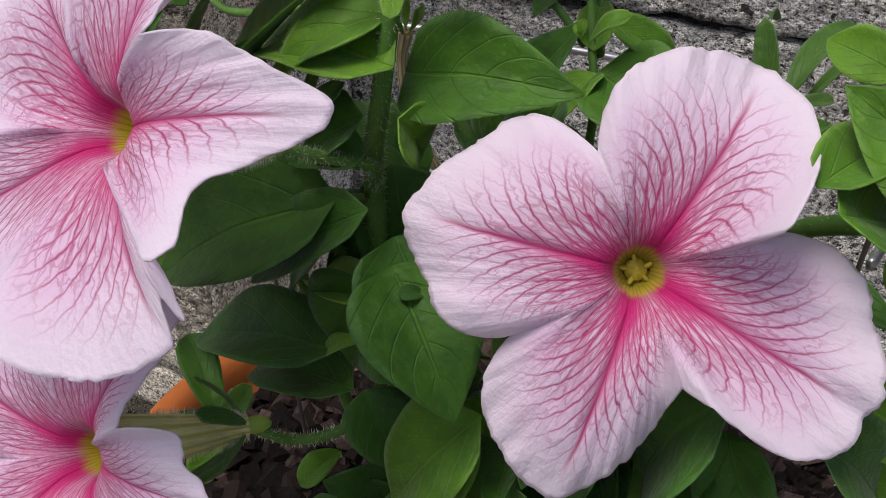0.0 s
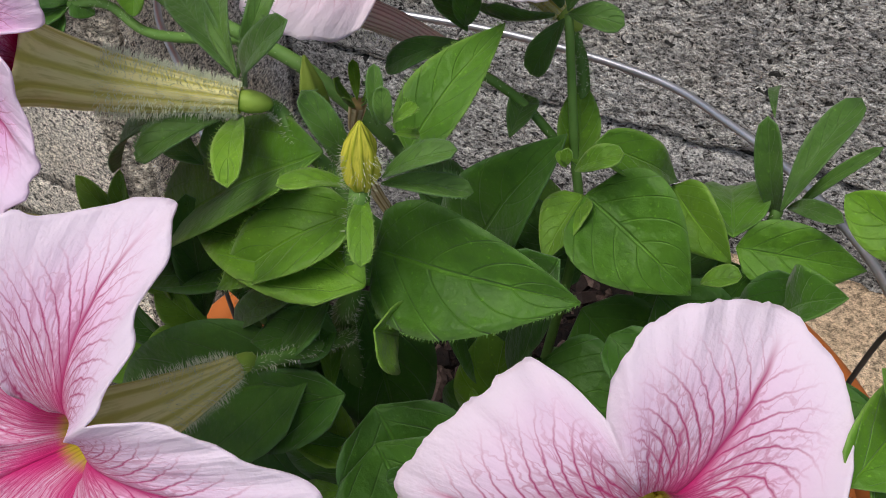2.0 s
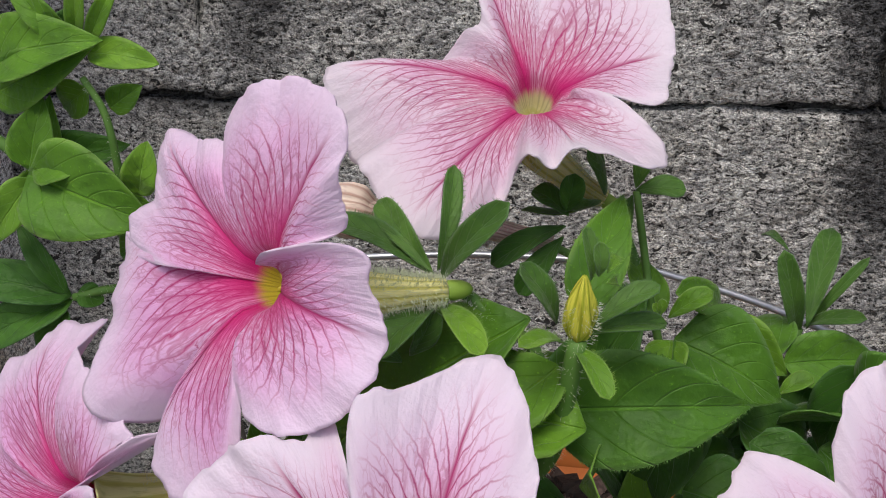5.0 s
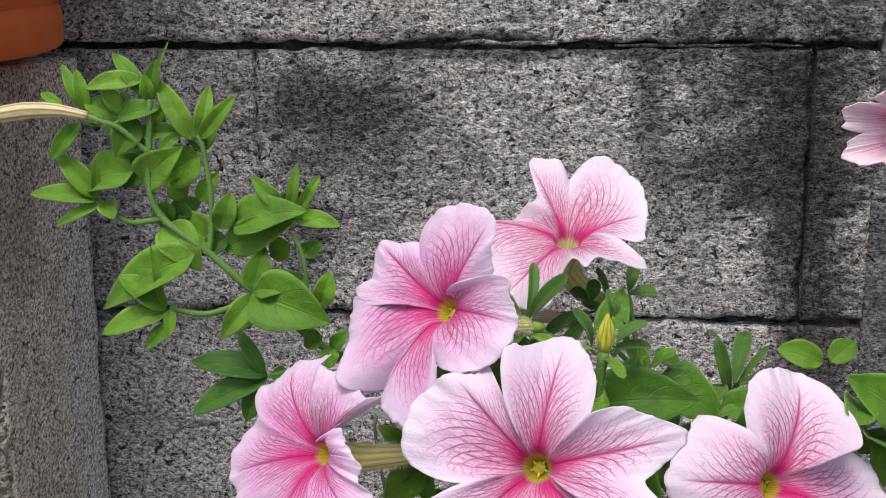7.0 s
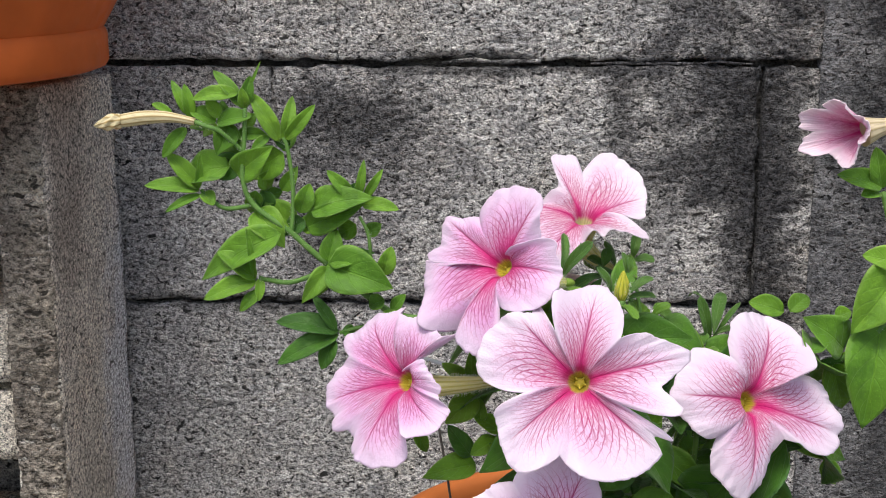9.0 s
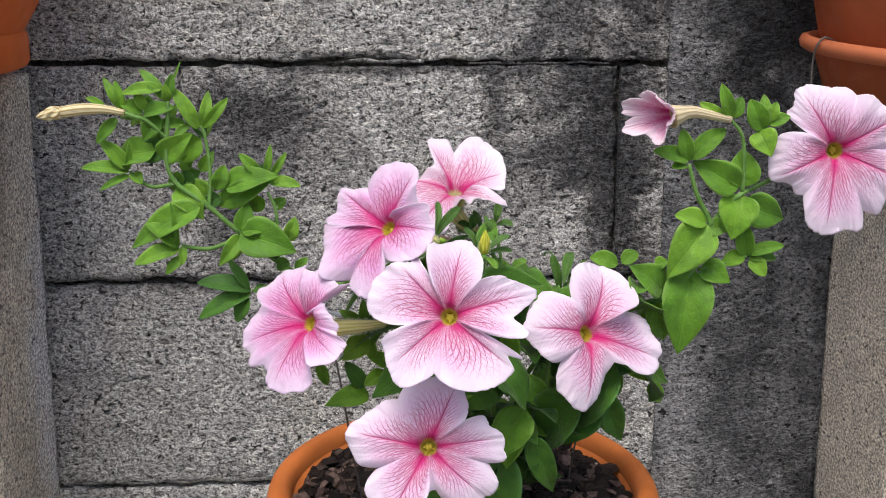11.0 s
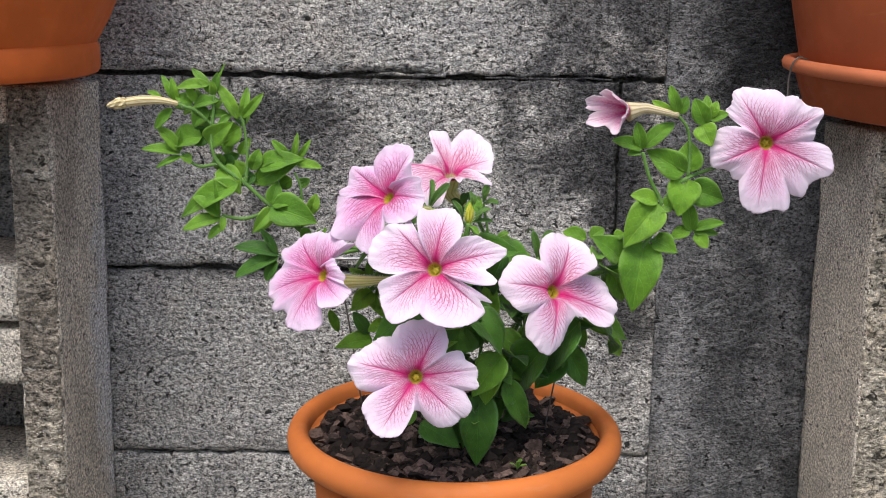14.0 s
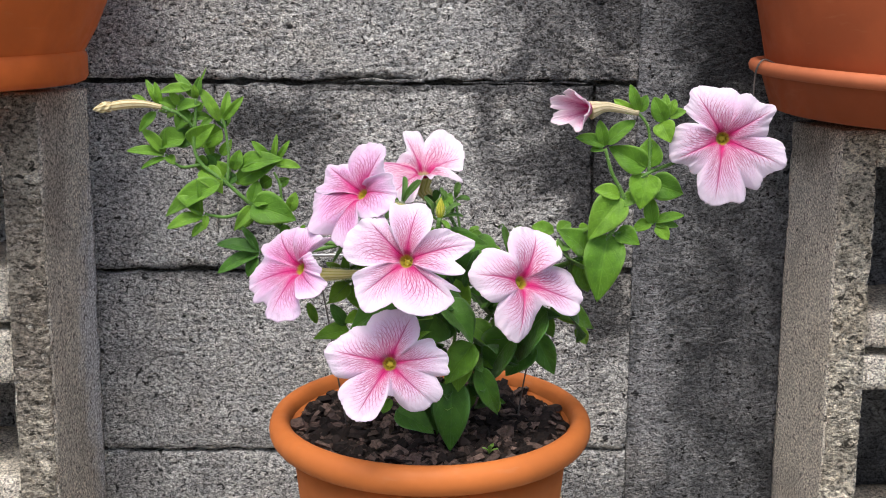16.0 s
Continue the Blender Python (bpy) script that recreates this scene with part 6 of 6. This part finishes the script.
leaf((0.0495, -0.4500, 0.8075), (0.0510, -0.4500, 0.7904), 0.0109, up=(-0.02, -1.00, -0.00), mat=M_DEEP)
leaf((0.0617, -0.4500, 0.8063), (0.0654, -0.4500, 0.7906), 0.0114, up=(0.03, -1.00, 0.01), mat=M_DEEP)
leaf((0.0661, -0.4500, 0.7993), (0.0701, -0.4540, 0.7901), 0.0075, up=(-0.06, -0.93, 0.37), mat=M_FRESH, kind="point")
leaf((0.0347, -0.4500, 0.8102), (0.0283, -0.4620, 0.7765), 0.0162, up=(-0.05, -0.94, 0.34), mat=M_DEEP)
leaf((0.0202, -0.4500, 0.7918), (0.0014, -0.4580, 0.7971), 0.0167, up=(0.45, -0.63, 0.64), mat=M_DEEP)
leaf((0.0457, -0.4500, 0.8592), (0.0427, -0.4540, 0.8663), 0.0044, up=(0.30, -0.88, -0.37), mat=M_FRESH, kind="point")
leaf((0.0458, -0.4500, 0.8585), (0.0506, -0.4540, 0.8664), 0.0044, up=(-0.45, -0.88, -0.17), kind="point")
leaf((0.0451, -0.4500, 0.8585), (0.0403, -0.4500, 0.8680), 0.0038, up=(0.10, -0.99, 0.05), mat=M_FRESH, kind="point")
leaf((0.0465, -0.4500, 0.8558), (0.0482, -0.4560, 0.8546), 0.0046, up=(-0.25, -0.26, 0.93), mat=M_FRESH, kind="point")
leaf((-0.0321, -0.4550, 0.8831), (-0.0324, -0.4550, 0.8986), 0.0058, up=(0.06, -1.00, 0.00), kind="point")
leaf((-0.0329, -0.4550, 0.8826), (-0.0450, -0.4550, 0.8928), 0.0068, up=(0.35, -0.84, 0.41), mat=M_FRESH, kind="point")
leaf((-0.0310, -0.4550, 0.8822), (-0.0244, -0.4490, 0.8902), 0.0055, up=(0.18, -0.85, 0.49), kind="point")
leaf((-0.0303, -0.4550, 0.8787), (-0.0434, -0.4550, 0.8651), 0.0128, up=(-0.14, -0.98, 0.14), mat=M_FRESH)
leaf((-0.0323, -0.4550, 0.8502), (-0.0423, -0.4550, 0.8646), 0.0089, up=(0.21, -0.97, 0.15), mat=M_DEEP, kind="point")
leaf((-0.0302, -0.4550, 0.8467), (-0.0534, -0.4610, 0.8424), 0.0129, up=(0.08, -0.75, 0.65))
leaf((-0.0192, -0.4550, 0.8618), (-0.0310, -0.4550, 0.8690), 0.0080, up=(0.31, -0.81, 0.50), kind="point")
leaf((-0.0205, -0.4550, 0.8582), (-0.0325, -0.4610, 0.8532), 0.0083, up=(0.09, -0.74, 0.66), kind="point")
leaf((-0.0198, -0.4550, 0.8561), (-0.0237, -0.4610, 0.8512), 0.0072, up=(0.10, -0.67, 0.74), mat=M_DEEP, kind="point")
leaf((-0.0282, -0.4550, 0.8659), (-0.0289, -0.4550, 0.8773), 0.0061, up=(0.07, -1.00, 0.00), mat=M_FRESH, kind="point")
leaf((0.0412, -0.4550, 0.8575), (0.0179, -0.4510, 0.8375), 0.0211, up=(-0.30, -0.94, 0.16), mat=M_DEEP)
leaf((0.0059, -0.4550, 0.7941), (0.0274, -0.4490, 0.7759), 0.0205, up=(0.54, -0.75, 0.39), mat=M_DEEP)
leaf((-0.0572, -0.4550, 0.8656), (-0.0520, -0.4510, 0.8504), 0.0062, up=(0.28, -0.95, -0.15), kind="point")
leaf((-0.0082, -0.4550, 0.7895), (-0.0028, -0.4450, 0.7965), 0.0081, up=(0.09, -0.60, 0.79), kind="point")

# leaves under the terminal bud, shade put into their dark green
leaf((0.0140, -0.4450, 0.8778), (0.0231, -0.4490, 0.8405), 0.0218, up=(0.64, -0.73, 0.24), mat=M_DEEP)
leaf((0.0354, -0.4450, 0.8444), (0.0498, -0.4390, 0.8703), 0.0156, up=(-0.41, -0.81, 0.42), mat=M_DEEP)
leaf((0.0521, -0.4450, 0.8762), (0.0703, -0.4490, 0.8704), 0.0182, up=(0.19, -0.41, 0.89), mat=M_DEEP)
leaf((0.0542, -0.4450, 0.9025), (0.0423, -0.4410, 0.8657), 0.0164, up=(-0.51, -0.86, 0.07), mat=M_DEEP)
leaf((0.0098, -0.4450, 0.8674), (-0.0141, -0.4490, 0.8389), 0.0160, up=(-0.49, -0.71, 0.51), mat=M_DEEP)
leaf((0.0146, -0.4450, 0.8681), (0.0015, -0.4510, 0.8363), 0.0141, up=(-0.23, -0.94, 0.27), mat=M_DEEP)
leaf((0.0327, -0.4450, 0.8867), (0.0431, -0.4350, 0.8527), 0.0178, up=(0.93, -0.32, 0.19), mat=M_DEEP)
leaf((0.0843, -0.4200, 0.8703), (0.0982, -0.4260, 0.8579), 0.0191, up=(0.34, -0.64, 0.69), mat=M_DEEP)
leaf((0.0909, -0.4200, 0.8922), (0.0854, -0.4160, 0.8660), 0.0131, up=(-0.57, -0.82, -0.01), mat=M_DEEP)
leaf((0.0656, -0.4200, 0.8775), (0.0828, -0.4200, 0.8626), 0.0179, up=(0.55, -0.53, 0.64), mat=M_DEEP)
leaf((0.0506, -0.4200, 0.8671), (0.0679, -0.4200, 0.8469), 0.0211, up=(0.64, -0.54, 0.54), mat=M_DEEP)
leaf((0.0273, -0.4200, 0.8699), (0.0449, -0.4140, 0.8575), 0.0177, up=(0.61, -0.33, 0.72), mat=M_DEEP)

# low leaves over the soil, most in the green darkened for shade
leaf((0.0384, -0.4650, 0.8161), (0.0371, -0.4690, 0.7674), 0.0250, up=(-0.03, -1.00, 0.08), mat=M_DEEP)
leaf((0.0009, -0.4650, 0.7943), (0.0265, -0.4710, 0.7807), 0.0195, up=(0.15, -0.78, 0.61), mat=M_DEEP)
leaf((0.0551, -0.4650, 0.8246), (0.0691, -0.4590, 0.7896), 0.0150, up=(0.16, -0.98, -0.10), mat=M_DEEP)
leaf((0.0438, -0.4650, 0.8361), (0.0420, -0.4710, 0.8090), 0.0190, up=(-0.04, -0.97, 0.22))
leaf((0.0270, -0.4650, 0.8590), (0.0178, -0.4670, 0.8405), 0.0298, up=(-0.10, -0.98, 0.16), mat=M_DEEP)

# young shoots of the side branches
leaf((-0.1238, -0.3880, 0.9571), (-0.1166, -0.3836, 0.9683), 0.0076, up=(0.23, -0.95, 0.23))
leaf((-0.1198, -0.3880, 0.9403), (-0.1314, -0.3836, 0.9472), 0.0090, up=(-0.02, -0.86, 0.52))
leaf((-0.1150, -0.3880, 0.9379), (-0.1053, -0.3836, 0.9424), 0.0097, up=(0.10, -0.81, 0.58))
leaf((-0.1349, -0.3880, 0.9522), (-0.1246, -0.3814, 0.9564), 0.0090, up=(0.40, -0.85, 0.35))
leaf((-0.1410, -0.3880, 0.9724), (-0.1545, -0.3792, 0.9750), 0.0078, up=(-0.40, -0.76, 0.52))
leaf((-0.1414, -0.3880, 0.9877), (-0.1358, -0.3836, 0.9937), 0.0064, up=(0.38, -0.88, 0.30))
leaf((-0.1229, -0.3880, 0.9761), (-0.1177, -0.3814, 0.9844), 0.0052, up=(0.38, -0.82, 0.42), kind="point")
leaf((-0.1533, -0.3880, 0.9877), (-0.1619, -0.3836, 0.9832), 0.0071, up=(-0.57, -0.73, 0.37), kind="point")
leaf((-0.0894, -0.3880, 0.9480), (-0.0968, -0.3836, 0.9536), 0.0061, up=(-0.07, -0.83, 0.55), kind="point")
leaf((-0.0885, -0.3880, 0.9407), (-0.0976, -0.3836, 0.9342), 0.0101, up=(-0.41, -0.91, -0.04))
leaf((-0.0838, -0.3880, 0.9360), (-0.0766, -0.3836, 0.9404), 0.0075, up=(0.29, -0.87, 0.40))

# fuller left sprig
leaf((-0.1226, -0.3890, 0.9755), (-0.1419, -0.3850, 0.9632), 0.0166, up=(-0.18, -0.98, -0.03))
leaf((-0.1183, -0.3890, 0.9398), (-0.1371, -0.3850, 0.9516), 0.0159, up=(0.02, -0.94, 0.35), mat=M_FRESH)
leaf((-0.1330, -0.3890, 0.9374), (-0.1562, -0.3830, 0.9183), 0.0153, up=(-0.20, -0.98, -0.07), mat=M_DEEP)
leaf((-0.1125, -0.3890, 0.9392), (-0.0818, -0.3930, 0.9540), 0.0142, up=(-0.17, -0.98, 0.09))
leaf((-0.1019, -0.3890, 0.9186), (-0.0735, -0.3930, 0.9108), 0.0187, up=(-0.04, -0.94, 0.33))
leaf((-0.1019, -0.3890, 0.9201), (-0.0797, -0.3890, 0.9271), 0.0134, up=(-0.16, -0.84, 0.52), mat=M_DEEP)
leaf((-0.1019, -0.3890, 0.9201), (-0.1132, -0.3850, 0.9028), 0.0113, up=(-0.12, -0.98, -0.15))
leaf((-0.1519, -0.3890, 0.9876), (-0.1405, -0.3930, 0.9769), 0.0105, up=(0.03, -0.92, 0.38))
leaf((-0.1423, -0.3890, 0.9708), (-0.1608, -0.3850, 0.9651), 0.0137, up=(-0.23, -0.97, 0.08), mat=M_DEEP)
leaf((-0.1019, -0.3890, 0.9209), (-0.0979, -0.3890, 0.9394), 0.0097, up=(0.10, -0.99, -0.02))
leaf((-0.0948, -0.3890, 0.9512), (-0.0873, -0.3890, 0.9616), 0.0082, up=(-0.01, -1.00, 0.01), mat=M_DEEP)
leaf((-0.1328, -0.3890, 0.9572), (-0.1315, -0.3850, 0.9443), 0.0098, up=(0.28, -0.92, -0.26), mat=M_DEEP)
leaf((-0.1132, -0.3890, 0.9429), (-0.1236, -0.3890, 0.9353), 0.0099, up=(-0.25, -0.91, 0.34), mat=M_DEEP)
leaf((-0.1204, -0.3890, 0.9773), (-0.1309, -0.3850, 0.9931), 0.0075, up=(0.11, -0.94, 0.31), mat=M_DEEP)
leaf((-0.1390, -0.3890, 0.9968), (-0.1481, -0.3870, 1.0079), 0.0060, up=(0.13, -0.95, 0.27))
